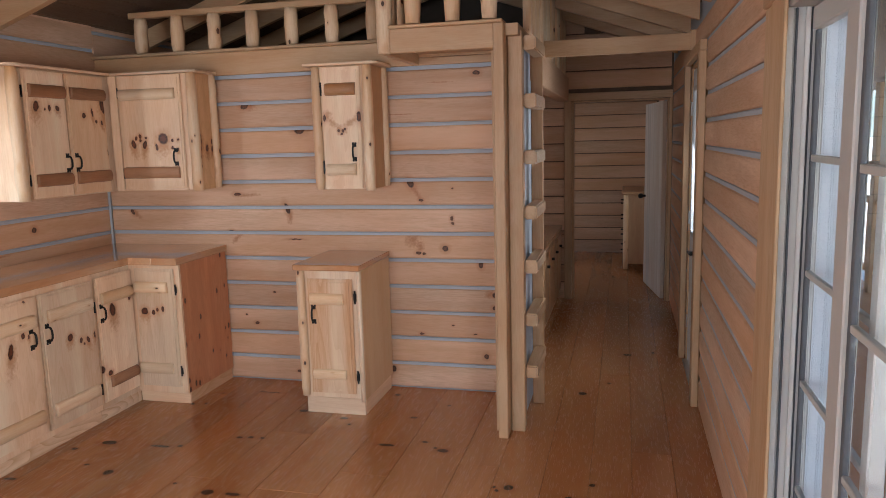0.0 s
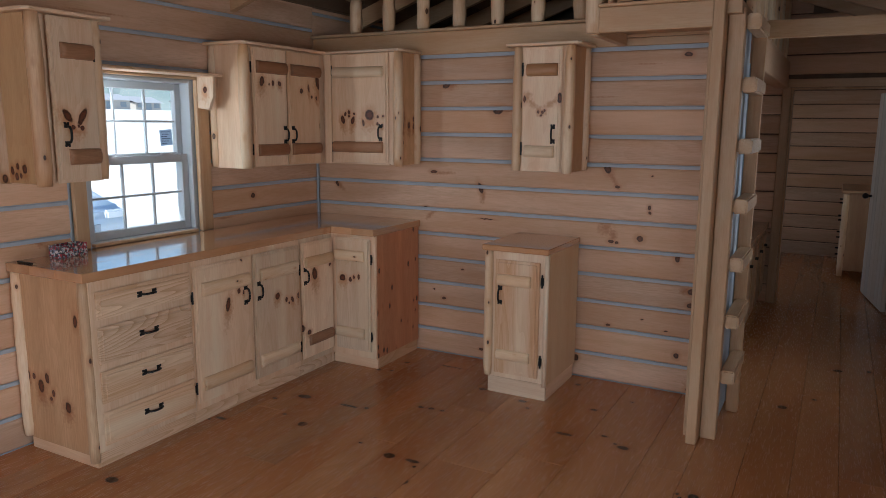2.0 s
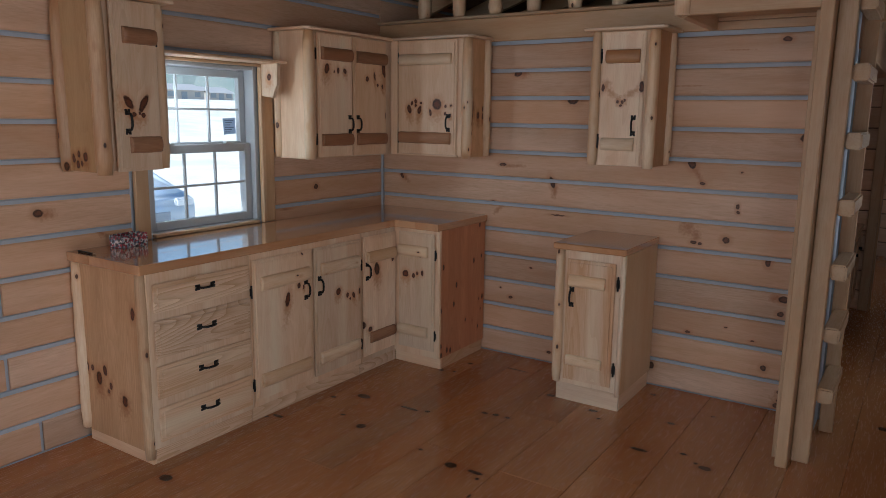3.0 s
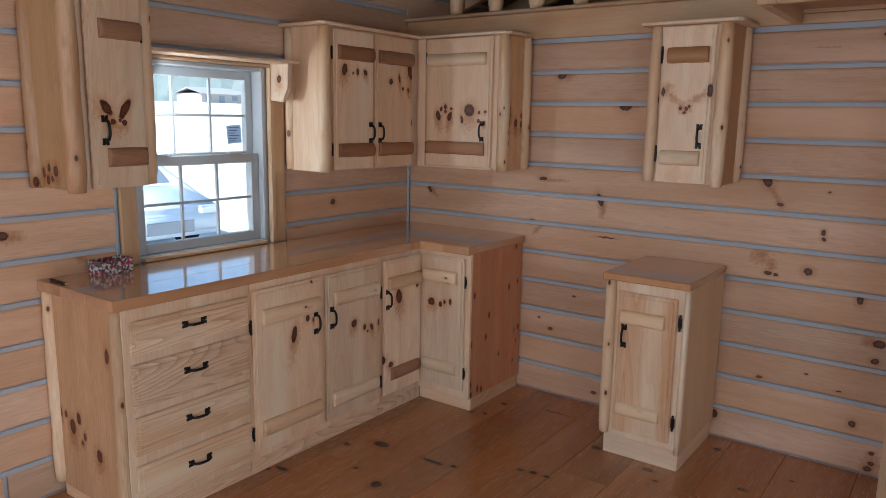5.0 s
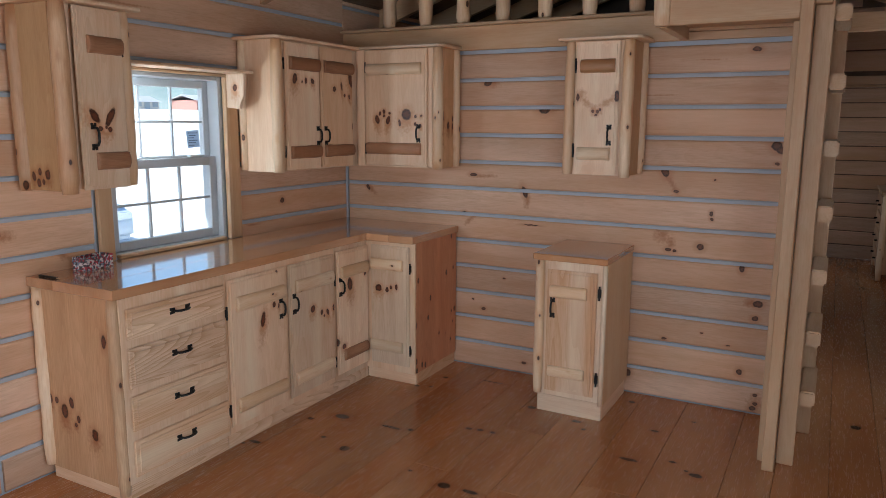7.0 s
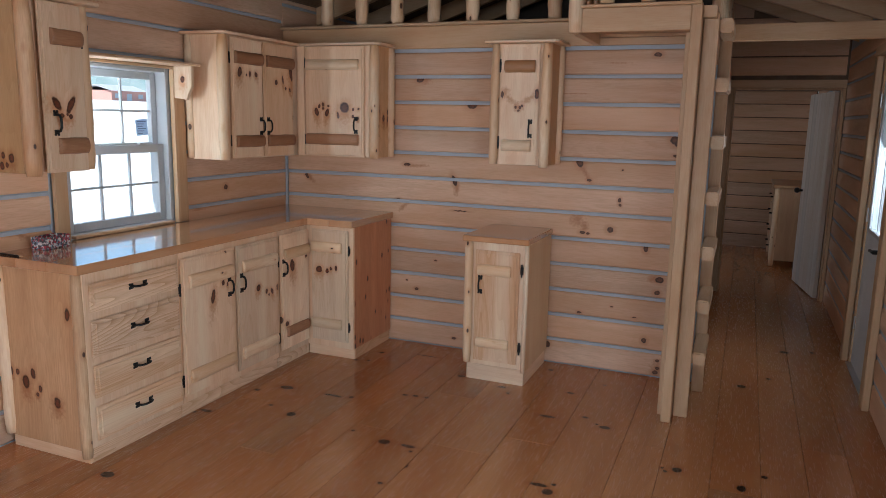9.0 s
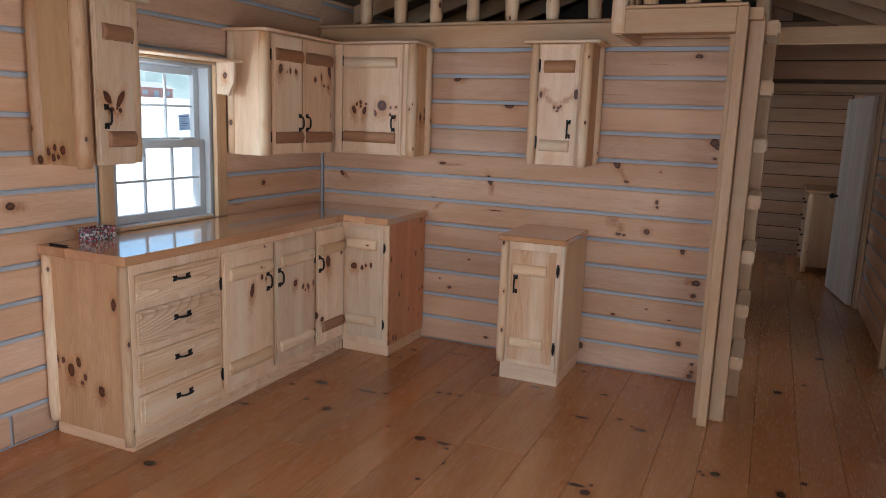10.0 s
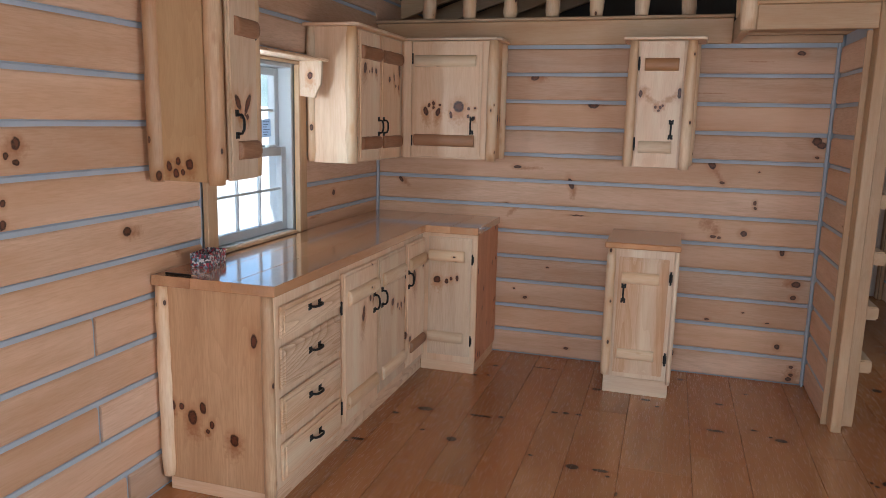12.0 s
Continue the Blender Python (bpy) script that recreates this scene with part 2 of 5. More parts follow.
log_x = pine("log_pine_crosswise", LOG_L, LOG_D, "x", 0.55, wild=0.28, rings=0.22, knot_tone=(0.11, 0.04, 0.02), hue=0.6)
floor_wood = pine("floor_pine", FLOOR_L, FLOOR_D, "y", 0.24, 0.3, knots=FLOOR_KNOTS, plane="xy", world_space=True, wild=0.22, rings=0.5, knot_size=0.5, cell=6.5, knot_tone=(0.06, 0.022, 0.011), hue=0.8, blotch=0.6)
top_wood_y = pine("worktop_pine", TOP_L, TOP_D, "y", 0.16, 0.4, wild=0.1, rings=0.3)
cab_z = pine("cabinet_pine_upright", CAB_L, CAB_D, "z", 0.4, wild=0.05, rings=0.4)
cab_y = pine("cabinet_pine_along", CAB_L, (0.50, 0.29, 0.15), "y", 0.4, wild=0.02, rings=0.95, blotch=0.2, lines=34.0, hue=0.6)
cab_x = pine("cabinet_pine_across", CAB_L, CAB_D, "x", 0.4, wild=0.04, rings=0.4)
peel_z = pine("peeled_log_upright", PEEL_L, PEEL_D, "z", 0.45, wild=0.85, rings=0.16, knot_size=0.55, cell=16.0, blotch=0.8)
peel_brown = pine("brown_peeled_log", (0.66, 0.45, 0.27), (0.40, 0.22, 0.11), "z", 0.45, wild=0.9, rings=0.25, knot_size=0.6, cell=13.0, blotch=0.8)
peel_x = pine("peeled_log_across", PEEL_L, PEEL_D, "x", 0.45, wild=0.3, rings=0.16, knot_size=0.4, cell=18.0)
peel_y = pine("peeled_log_along", PEEL_L, PEEL_D, "y", 0.45, wild=0.3, rings=0.16, knot_size=0.4, cell=18.0)
bark_x = pine("dark_slat_across", (0.42, 0.215, 0.115), (0.25, 0.115, 0.055), "x", 0.5, wild=0.05, rings=0.2)
bark_y = pine("dark_slat_along", (0.42, 0.215, 0.115), (0.25, 0.115, 0.055), "y", 0.5, wild=0.05, rings=0.2)
red_z = pine("red_pine_upright", RED_L, RED_D, "z", 0.45, wild=0.8, rings=0.4, knot_size=0.5, cell=17.0)
trim_z = pine("trim_pine_upright", (0.61, 0.43, 0.27), (0.46, 0.28, 0.145), "z", 0.5, wild=0.1, rings=0.25)
trim_x = pine("trim_pine_across", (0.61, 0.43, 0.27), (0.46, 0.28, 0.145), "x", 0.5, wild=0.1, rings=0.25)
trim_y = pine("trim_pine_along", (0.61, 0.43, 0.27), (0.46, 0.28, 0.145), "y", 0.5, wild=0.1, rings=0.25)
# one tone, darkened for the unlit loft; also paints shadow in wall seams
ceiling_and_seam_shade = pine("ceiling_boards_and_seam_shade", (0.20, 0.135, 0.09), (0.13, 0.085, 0.055), "y", 0.75, wild=0.06, rings=0.2)
# near-black, for the porch roof and for the loft panel's painted shade
roof_and_shade_wood = pine("roof_and_shade_boards", (0.075, 0.055, 0.042), (0.045, 0.032, 0.025), "y", 0.65, wild=0.06, rings=0.2)

chink = material("chinking", 0.75, 0, (0.50, 0.52, 0.53))
n = Nodes(chink)
n.wire(n.shader.inputs["Base Color"], n.mix(n.noise(n.put("ShaderNodeNewGeometry").outputs["Position"], 9.0), (0.40, 0.46, 0.54), (0.50, 0.54, 0.59)))
n.bump(n.noise(n.put("ShaderNodeNewGeometry").outputs["Position"], 120.0), 0.3, 0.003)
iron = material("black_iron", 0.45, 0.7, (0.025, 0.023, 0.022))
n = Nodes(iron)
n.wire(n.shader.inputs["Roughness"], n.range(n.noise(n.put("ShaderNodeTexCoord").outputs["Object"], 90.0), 0.3, 0.7, 0.32, 0.6))
# vinyl greyed for window frames in shade; slider_vinyl is the lit copy
vinyl = material("grey_white_vinyl_shaded", 0.35, 0, (0.46, 0.48, 0.50))
n = Nodes(vinyl)
n.wire(n.shader.inputs["Base Color"], n.mix(n.noise(n.put("ShaderNodeTexCoord").outputs["Object"], 6.0), (0.43, 0.45, 0.46), (0.49, 0.50, 0.51)))
slider_vinyl = material("white_vinyl", 0.35, 0, (0.52, 0.51, 0.48))
n = Nodes(slider_vinyl)
n.wire(n.shader.inputs["Base Color"], n.mix(n.noise(n.put("ShaderNodeTexCoord").outputs["Object"], 6.0), (0.48, 0.47, 0.45), (0.56, 0.55, 0.52)))
door_paint = material("white_door_paint", 0.4, 0, (0.66, 0.70, 0.74))
n = Nodes(door_paint)
n.wire(n.shader.inputs["Base Color"], n.mix(n.noise(n.put("ShaderNodeTexCoord").outputs["Object"], 4.0), (0.62, 0.66, 0.70), (0.70, 0.73, 0.76)))
glass = material("window_glass", 0.0, 0, (1, 1, 1))
glass.node_tree.nodes["Principled BSDF"].inputs["Transmission Weight"].default_value = 1.0
glass.node_tree.nodes["Principled BSDF"].inputs["IOR"].default_value = 1.1
paper = material("label_paper", 0.7, 0, (0.45, 0.47, 0.50))
n = Nodes(paper)
thin = n.put("ShaderNodeBsdfTranslucent")
thin.inputs["Color"].default_value = (0.60, 0.68, 0.78, 1)
both = n.put("ShaderNodeMixShader")
both.inputs[0].default_value = 0.7
n.wire(both.inputs[1], n.shader.outputs[0])
n.wire(both.inputs[2], thin.outputs[0])
n.wire(n.tree.nodes["Material Output"].inputs["Surface"], both.outputs[0])
ink = material("label_ink", 0.7, 0, (0.12, 0.14, 0.18))
gasket = material("dark_rubber_and_bead_shadow", 0.6, 0, (0.10, 0.105, 0.115))
steel = material("zinc_steel", 0.3, 0.9, (0.55, 0.56, 0.58))


# ---- helpers for building ----
def thing(name, place, label, category, group="", kind=""):
    ob = new(name)
    ob.location = place
    ob.empty_display_size = 0.1
    return tagged(ob, label, category, group, kind)


def place_of(ob):
    spot = Vector((0, 0, 0))
    while ob is not None:
        spot, ob = spot + ob.location, ob.parent
    return spot


def part(name, bm, mat, parent=None, label="", smooth=False):
    """Links a bmesh, built in world metres, as one mesh with its origin at its middle."""
    low = [min(v.co[i] for v in bm.verts) for i in range(3)]
    high = [max(v.co[i] for v in bm.verts) for i in range(3)]
    middle = (Vector(low) + Vector(high)) / 2
    bmesh.ops.translate(bm, verts=bm.verts, vec=-middle)
    bmesh.ops.recalc_face_normals(bm, faces=bm.faces)
    mesh = bpy.data.meshes.new(name)
    bm.to_mesh(mesh)
    bm.free()
    for face in mesh.polygons:
        face.use_smooth = smooth
    mesh.materials.append(mat)
    ob = new(name, mesh)
    ob.location = middle
    if parent is not None:
        ob.parent = parent
        ob.location = middle - place_of(parent)
    return tagged(ob, label)


def box(x0, y0, z0, x1, y1, z1, bevel=0.003, bm=None, segments=1):
    own = bmesh.new()
    bmesh.ops.create_cube(own, size=1.0)
    for v in own.verts:
        v.co = Vector((x0 if v.co.x < 0 else x1, y0 if v.co.y < 0 else y1, z0 if v.co.z < 0 else z1))
    if bevel > 0:
        bmesh.ops.bevel(own, geom=list(own.edges), offset=bevel, segments=segments, affect="EDGES")
    if bm is None:
        return own
    mesh = bpy.data.meshes.new("joined")
    own.to_mesh(mesh)
    own.free()
    bm.from_mesh(mesh)
    bpy.data.meshes.remove(mesh)
    return bm


def round_log(start, end, radius, sides=12, rings=9, squash=None, seed=0, rough=0.06, taper=0.04):
    """A peeled log from start to end with an uneven skin. squash: (direction, kept depth) cuts it flat on the far side of that direction."""
    rnd = random.Random(seed)
    start, end = Vector(start), Vector(end)
    way = (end - start).normalized()
    side = way.orthogonal().normalized()
    up = way.cross(side)
    bm, loops = bmesh.new(), []
    wob = [rnd.uniform(-1, 1) for _ in range(40)]
    for r in range(rings + 1):
        f = r / rings
        end_round = 0.86 if r in (0, rings) else 1.0
        centre = start.lerp(end, 0.012 if r == 0 and rings > 2 else f) if r == 0 else start.lerp(end, f)
        loop = []
        for s in range(sides):
            a = 2 * math.pi * s / sides
            rad = radius * end_round * (1 + taper * (0.5 - f)) * (1 + rough * (wob[(r * 3 + s // 3) % 40] + 0.5 * math.sin(a * 2 + wob[r % 40] * 3)))
            off = (side * math.cos(a) + up * math.sin(a)) * rad
            if squash:
                d, keep = squash
                d = Vector(d)
                deep = off.dot(d)
                if deep < -keep:
                    off -= d * (deep + keep)
            loop.append(bm.verts.new(centre + off))
        loops.append(loop)
    for p, q in zip(loops, loops[1:]):
        for s in range(sides):
            bm.faces.new((p[s], p[(s + 1) % sides], q[(s + 1) % sides], q[s]))
    bm.faces.new(loops[0][::-1])
    bm.faces.new(loops[-1])
    return bm


def slat(a, b, radius, face, seed):
    """A half log laid flat on a door, sawn square at its ends: its flat back at a and b, its round side towards face."""
    rnd = random.Random(seed)
    a, b, face = Vector(a), Vector(b), Vector(face)
    way = (b - a).normalized()
    up = face.cross(way)
    bm, loops, rings, sides = bmesh.new(), [], 8, 9
    wob = [rnd.uniform(-1, 1) for _ in range(rings + 1)]
    for r in range(rings + 1):
        f = (0, 0.012, 0.15, 0.32, 0.5, 0.68, 0.85, 0.988, 1)[r]
        trim = 0.93 if r in (0, rings) else 1.0
        loop = []
        for k in range(sides):
            t = math.pi * k / (sides - 1)
            high = radius * trim * (1 + 0.035 * wob[r]) * math.cos(t)
            deep = radius * 0.62 * trim * (1 + 0.06 * wob[(r + 3) % rings]) * math.sin(t) ** 0.8 + 0.0015
            loop.append(bm.verts.new(a.lerp(b, f) + up * high + face * deep))
        for side in (-1, 1):
            loop.append(bm.verts.new(a.lerp(b, f) + up * (radius * trim * side)))
        loops.append(loop)
    k = sides + 2
    for p, q in zip(loops, loops[1:]):
        for j in range(k):
            bm.faces.new((p[j], p[(j + 1) % k], q[(j + 1) % k], q[j]))
    bm.faces.new(loops[0][::-1])
    bm.faces.new(loops[-1])
    return bm


def tube(points, radius, sides=8, bm=None):
    bm = bm or bmesh.new()
    pts = [Vector(p) for p in points]
    loops = []
    for i, p in enumerate(pts):
        way = (pts[min(i + 1, len(pts) - 1)] - pts[max(i - 1, 0)]).normalized()
        side = way.orthogonal().normalized() if not loops else (last - way * last.dot(way)).normalized()
        last = side
        up = way.cross(side)
        loops.append([bm.verts.new(p + (side * math.cos(2 * math.pi * s / sides) + up * math.sin(2 * math.pi * s / sides)) * radius) for s in range(sides)])
    for p, q in zip(loops, loops[1:]):
        for s in range(sides):
            bm.faces.new((p[s], p[(s + 1) % sides], q[(s + 1) % sides], q[s]))
    bm.faces.new(loops[0][::-1])
    bm.faces.new(loops[-1])
    return bm


def pull(parent, centre, out, along, length=0.095):
    """A black bow pull with two flared feet. out: away from the door; along: the way of its grip."""
    c, o, a = Vector(centre), Vector(out), Vector(along)
    across = o.cross(a)
    bm = bmesh.new()
    half = length / 2
    pts = [c - a * half * 0.78 + o * 0.004, c - a * half * 0.72 + o * 0.022, c - a * half * 0.4 + o * 0.03, c + o * 0.031, c + a * half * 0.4 + o * 0.03, c + a * half * 0.72 + o * 0.022, c + a * half * 0.78 + o * 0.004]
    tube(pts, 0.0055, 8, bm)
    for s in (-1, 1):
        p = c + a * s * half * 0.82
        q = [p - a * 0.010 - across * 0.013, p + a * 0.010 + across * 0.013 + o * 0.005]
        box(*(min(q[0][i], q[1][i]) for i in range(3)), *(max(q[0][i], q[1][i]) for i in range(3)), 0.0015, bm)
        for t in (-1, 1):
            e = p + a * s * 0.011 + across * t * 0.008
            q = [e - a * 0.005 - across * 0.006, e + a * 0.005 + across * 0.006 + o * 0.004]
            box(*(min(q[0][i], q[1][i]) for i in range(3)), *(max(q[0][i], q[1][i]) for i in range(3)), 0.001, bm)
    return part("handle", bm, iron, parent, "black iron bow pull")


def hinge(parent, centre, out, height=0.05):
    c, o = Vector(centre), Vector(out)
    across = o.cross(Vector((0, 0, 1)))
    bm = tube([c - Vector((0, 0, height / 2)) + o * 0.004, c + Vector((0, 0, height / 2)) + o * 0.004], 0.005, 8)
    q = [c - across * 0.009 - Vector((0, 0, height * 0.38)), c + across * 0.009 + Vector((0, 0, height * 0.38)) + o * 0.003]
    box(*(min(q[0][i], q[1][i]) for i in range(3)), *(max(q[0][i], q[1][i]) for i in range(3)), 0.001, bm)
    for s in (-1, 1):
        e = c + o * 0.004 + Vector((0, 0, s * height * 0.56))
        bmesh.ops.create_icosphere(bm, subdivisions=1, radius=0.006, matrix=Matrix.Translation(e))
    return part("hinge", bm, iron, parent, "black iron hinge")


def door_leaf(parent, lo, hi, out, mat, name="door", bead=0.012):
    """A boarded door slab with an eased, beaded edge that stands 5 mm off its frame. lo and hi: opposite corners on the frame's face; out: the way it faces."""
    o = Vector(out)
    axis = 0 if abs(o.x) > 0.5 else 1
    across = 1 - axis
    bm = bmesh.new()
    for inset, low, high, ease in ((0.009, -0.001, 0.006, 0.0), (0.0, 0.005, 0.0145, 0.003), (bead, 0.012, 0.0205, 0.004)):
        c0, c1 = [0.0] * 3, [0.0] * 3
        d = sorted((lo[axis] + o[axis] * low, lo[axis] + o[axis] * high))
        c0[axis], c1[axis] = d
        c0[across], c1[across] = min(lo[across], hi[across]) + inset, max(lo[across], hi[across]) - inset
        c0[2], c1[2] = lo[2] + inset, hi[2] - inset
        box(*c0, *c1, ease, bm, 2)
    return part(name, bm, mat, parent)


def knotted(name, knots, plane, light=CAB_L, dark=CAB_D, axis="z", wild=0.0, knot_tone=(0.16, 0.042, 0.017), smears=None):
    return pine(name, light, dark, axis, 0.4, knots=knots, plane=plane, wild=wild, rings=0.4, knot_tone=knot_tone, blotch=0.25,
                smears=[(u, v - rv * 1.2, ru * 2.2, rv * 2.6, (turn or [0])[0]) for u, v, ru, rv, *turn in knots[::2]] if smears is None else smears)


def prism(outline, axis, low, high, bevel=0.0):
    """An outline in the two other axes, drawn out along axis."""
    bm = bmesh.new()
    others = [i for i in range(3) if i != axis]
    rings = []
    for level in (low, high):
        ring = []
        for u, v in outline:
            co = [0.0] * 3
            co[axis], co[others[0]], co[others[1]] = level, u, v
            ring.append(bm.verts.new(co))
        rings.append(ring)
    k = len(outline)
    for i in range(k):
        bm.faces.new((rings[0][i], rings[0][(i + 1) % k], rings[1][(i + 1) % k], rings[1][i]))
    bm.faces.new(rings[0][::-1])
    bm.faces.new(rings[1])
    if bevel:
        bmesh.ops.bevel(bm, geom=list(bm.edges), offset=bevel, segments=1, affect="EDGES")
    return bm


# ---- plan ----
XL, XR, YB, YF = -3.398, 0.445, 4.337, -3.0     # left wall, right wall, rear wall of the room, front wall
YD, YE = 7.08, 10.04                            # wall with the inner door, end wall of the bedroom
PITCH, BASE = 0.1662, -0.005                    # height of a log course, underside of the first
EAVE, SLOPE, RIDGE = 2.36, 0.35, -1.476
THICK = 0.15


def roof_z(x):
    return EAVE + SLOPE * (min(x, 2 * RIDGE - x) - XL if x < RIDGE else XR - x)


def structure(name, bm, mat, label, category):
    return tagged(part(name, bm, mat), label, category, "", "structure")


def backing(spans, axis, face, out, depth=THICK):
    """The chinked core of a wall: boxes (low, high, z0, z1) set back 19 mm behind the logs' faces."""
    bm = bmesh.new()
    for low, high, z0, z1 in spans:
        near, far = sorted((face - out * 0.019, face - out * depth))
        if axis == "x":
            box(low, near, z0, high, far, z1, 0, bm)
        else:
            box(near, low, z0, far, high, z1, 0, bm)
    return bm


def log_piece(wall, axis, face, out, low, high, z0, z1, mat, seed=0):
    """One squared log with eased edges, proud of the chinking, as a part of its wall."""
    ease = 0.006
    bm = bmesh.new()
    ends = (low + 0.001, high - 0.001)
    ring = []
    # profile across the wall: a flat face with two eased corners
    prof = [(face - out * 0.04, z0), (face - out * 0.008, z0), (face - out * 0.002, z0 + ease), (face, z0 + 2.2 * ease), (face, z1 - 2.2 * ease), (face - out * 0.002, z1 - ease), (face - out * 0.008, z1), (face - out * 0.04, z1)]
    steps = max(2, int((high - low) / 0.35))
    rnd = random.Random(seed)
    for i in range(steps + 1):
        s = ends[0] + (ends[1] - ends[0]) * i / steps
        lift, swell = rnd.uniform(-0.0012, 0.0012), rnd.uniform(-0.001, 0.001)
        loop = []
        for k, (d, z) in enumerate(prof):
            d += out * swell if 0 < k < 7 else 0
            loop.append(bm.verts.new((s, d, z + lift) if axis == "x" else (d, s, z + lift)))
        ring.append(loop)
    for p, q in zip(ring, ring[1:]):
        for k in range(len(prof) - 1):
            bm.faces.new((p[k], p[k + 1], q[k + 1], q[k]))
    bm.faces.new(ring[0])
    bm.faces.new(ring[-1][::-1])
    return part("log", bm, mat, wall)


def log_courses(wall, axis, face, out, low, high, top, mat, holes=(), joints=(), seed=0, gap=0.023, levels=(), filled=True):
    """Courses of logs from the floor to top, cut round the holes (low, high, z0, z1). joints: (course, place) where two logs butt; filled: with a bead of
    chinking in each seam, a few millimetres short of the log above it."""
    rnd = random.Random(seed)
    beads = bmesh.new()

    def bead(p, q, a, b):
        near, far = sorted((face - out * 0.008, face - out * 0.03))
        box(*((p, near, a, q, far, b) if axis == "x" else (near, p, a, far, q, b)), 0.003, beads)

    k = 0
    while BASE + k * PITCH + 0.02 < (top if not callable(top) else 9):
        z0, z1 = ((levels[j] if j < len(levels) else BASE + j * PITCH) for j in (k, k + 1))
        z0, z1 = z0 + gap / 2, z1 - gap / 2
        if not callable(top):
            z1 = min(z1, top)
        spans = [(low, high)]
        if callable(top):
            free = [x for x in np.linspace(low, high, 60) if top(x) > z1]
            if len(free) < 2:
                break
            spans = [(min(free), max(free))]
        for h0, h1, a, b in holes:
            if a < z1 - 0.01 and b > z0 + 0.01:
                spans = [s for p, q in spans for s in ((p, min(q, h0)), (max(p, h1), q)) if s[1] - s[0] > 0.03]
        if filled:
            for p, q in spans:
                bead(p, q, z0 - gap - 0.002, z0 - 0.004)
        for course, place in joints:
            if course == k:
                if filled and any(p < place < q for p, q in spans):
                    bead(place - 0.0078, place + 0.0078, z0 - 0.002, z1 + 0.002)
                spans = [s for p, q in spans for s in (((p, place - 0.008), (place + 0.008, q)) if p < place < q else ((p, q),))]
        for p, q in spans:
            log_piece(wall, axis, face, out, p, q, z0, z1, mat, rnd.randrange(9999))
        k += 1
    if filled:
        part("chinking", beads, chink, wall, "pale blue-grey chinking beads")
    else:
        beads.free()


# ---- walls, floor, roof ----
WIN = (2.45, 3.195, 0.915, 1.80)                 # window: y0, y1, z0, z1
SLIDE = (0.42, 2.255, 0.0, 1.93)                  # sliding door
ENTRY = (4.40, 5.25, 0.0, 2.0)                   # entrance door
BEDWIN = (7.35, 8.15, 0.95, 1.75)                # bedroom window
HALL = -0.46, 0.413, 1.885                       # inner doorway: x0, x1, height

wall_left = structure("wall_left", backing([(YF, -1.9, 0, EAVE), (-1.9, -0.7, 0, 0.915), (-1.9, -0.7, 1.80, EAVE), (-0.7, WIN[0], 0, EAVE), (WIN[0], WIN[1], 0, WIN[2]), (WIN[0], WIN[1], WIN[3], EAVE), (WIN[1], 8.0, 0, EAVE), (8.0, 9.2, 0, 0.915), (8.0, 9.2, 1.80, EAVE), (9.2, YE, 0, EAVE)], "y", XL, 1), chink, "long log wall with pale blue-grey chinking between the courses", "wall")
wall_right = structure("wall_right", backing([(YF, SLIDE[0], 0, EAVE), (SLIDE[0], SLIDE[1], SLIDE[3], EAVE), (SLIDE[1], ENTRY[0], 0, EAVE), (ENTRY[0], ENTRY[1], ENTRY[3], EAVE), (ENTRY[1], BEDWIN[0], 0, EAVE),
                                             (BEDWIN[0], BEDWIN[1], 0, BEDWIN[2]), (BEDWIN[0], BEDWIN[1], BEDWIN[3], EAVE), (BEDWIN[1], YE, 0, EAVE)], "y", XR, -1), chink, "log wall with glass doors and pale chinking", "wall")
STUB = -0.63
wall_rear = structure("wall_rear", backing([(XL, STUB + 0.14, 0, 2.044)], "x", YB, -1, 0.12), chink, "kitchen log wall with pale blue-grey chinking", "wall")
wall_stub = structure("wall_stub", backing([(3.81, YB + 0.007, 0, 2.044)], "y", STUB, -1, 0.12), chink, "short log wall end beside the ladder", "wall")
bm = backing([(XL, HALL[0], 0, EAVE), (HALL[0], HALL[1], HALL[2], EAVE), (HALL[1], XR, 0, EAVE)], "x", YD, -1, 0.12)
gable = prism([(XL, EAVE), (XR, EAVE), (RIDGE, roof_z(RIDGE))], 1, YD + 0.008, YD + 0.12)
gable_mesh = bpy.data.meshes.new("gable")
gable.to_mesh(gable_mesh)
gable.free()
bm.from_mesh(gable_mesh)
# dark core paints the recess shadow into this wall's unfilled seams
wall_door = structure("wall_door", bm, ceiling_and_seam_shade, "log wall with the bedroom doorway", "wall")
gables = []
# the end wall's core is dark too, as shadow between its logs
gables.append(structure("wall_end", prism([(XL, 0), (XR, 0), (XR, EAVE), (RIDGE, roof_z(RIDGE)), (XL, EAVE)], 1, YE + 0.009, YE + THICK), ceiling_and_seam_shade, "bedroom end log wall", "wall"))
bm = backing([(XL, -2.6, 0, EAVE), (-2.6, -0.4, 0, 0.9), (-2.6, -0.4, 2.0, EAVE), (-0.4, XR, 0, EAVE)], "x", YF, 1)
gable = prism([(XL, EAVE), (XR, EAVE), (RIDGE, roof_z(RIDGE))], 1, YF - THICK, YF - 0.007)
gable.to_mesh(gable_mesh)
gable.free()
bm.from_mesh(gable_mesh)
gables.append(structure("wall_front", bm, chink, "unseen log front wall with the added wide window", "wall"))
# windows 3 and 4 are out of view, added to carry fill lamps
added_front_window = thing("added_window_3", (-1.5, YF, 0.9), "unseen wide vinyl window added in the front wall for light", "window", "", "structure")
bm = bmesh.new()
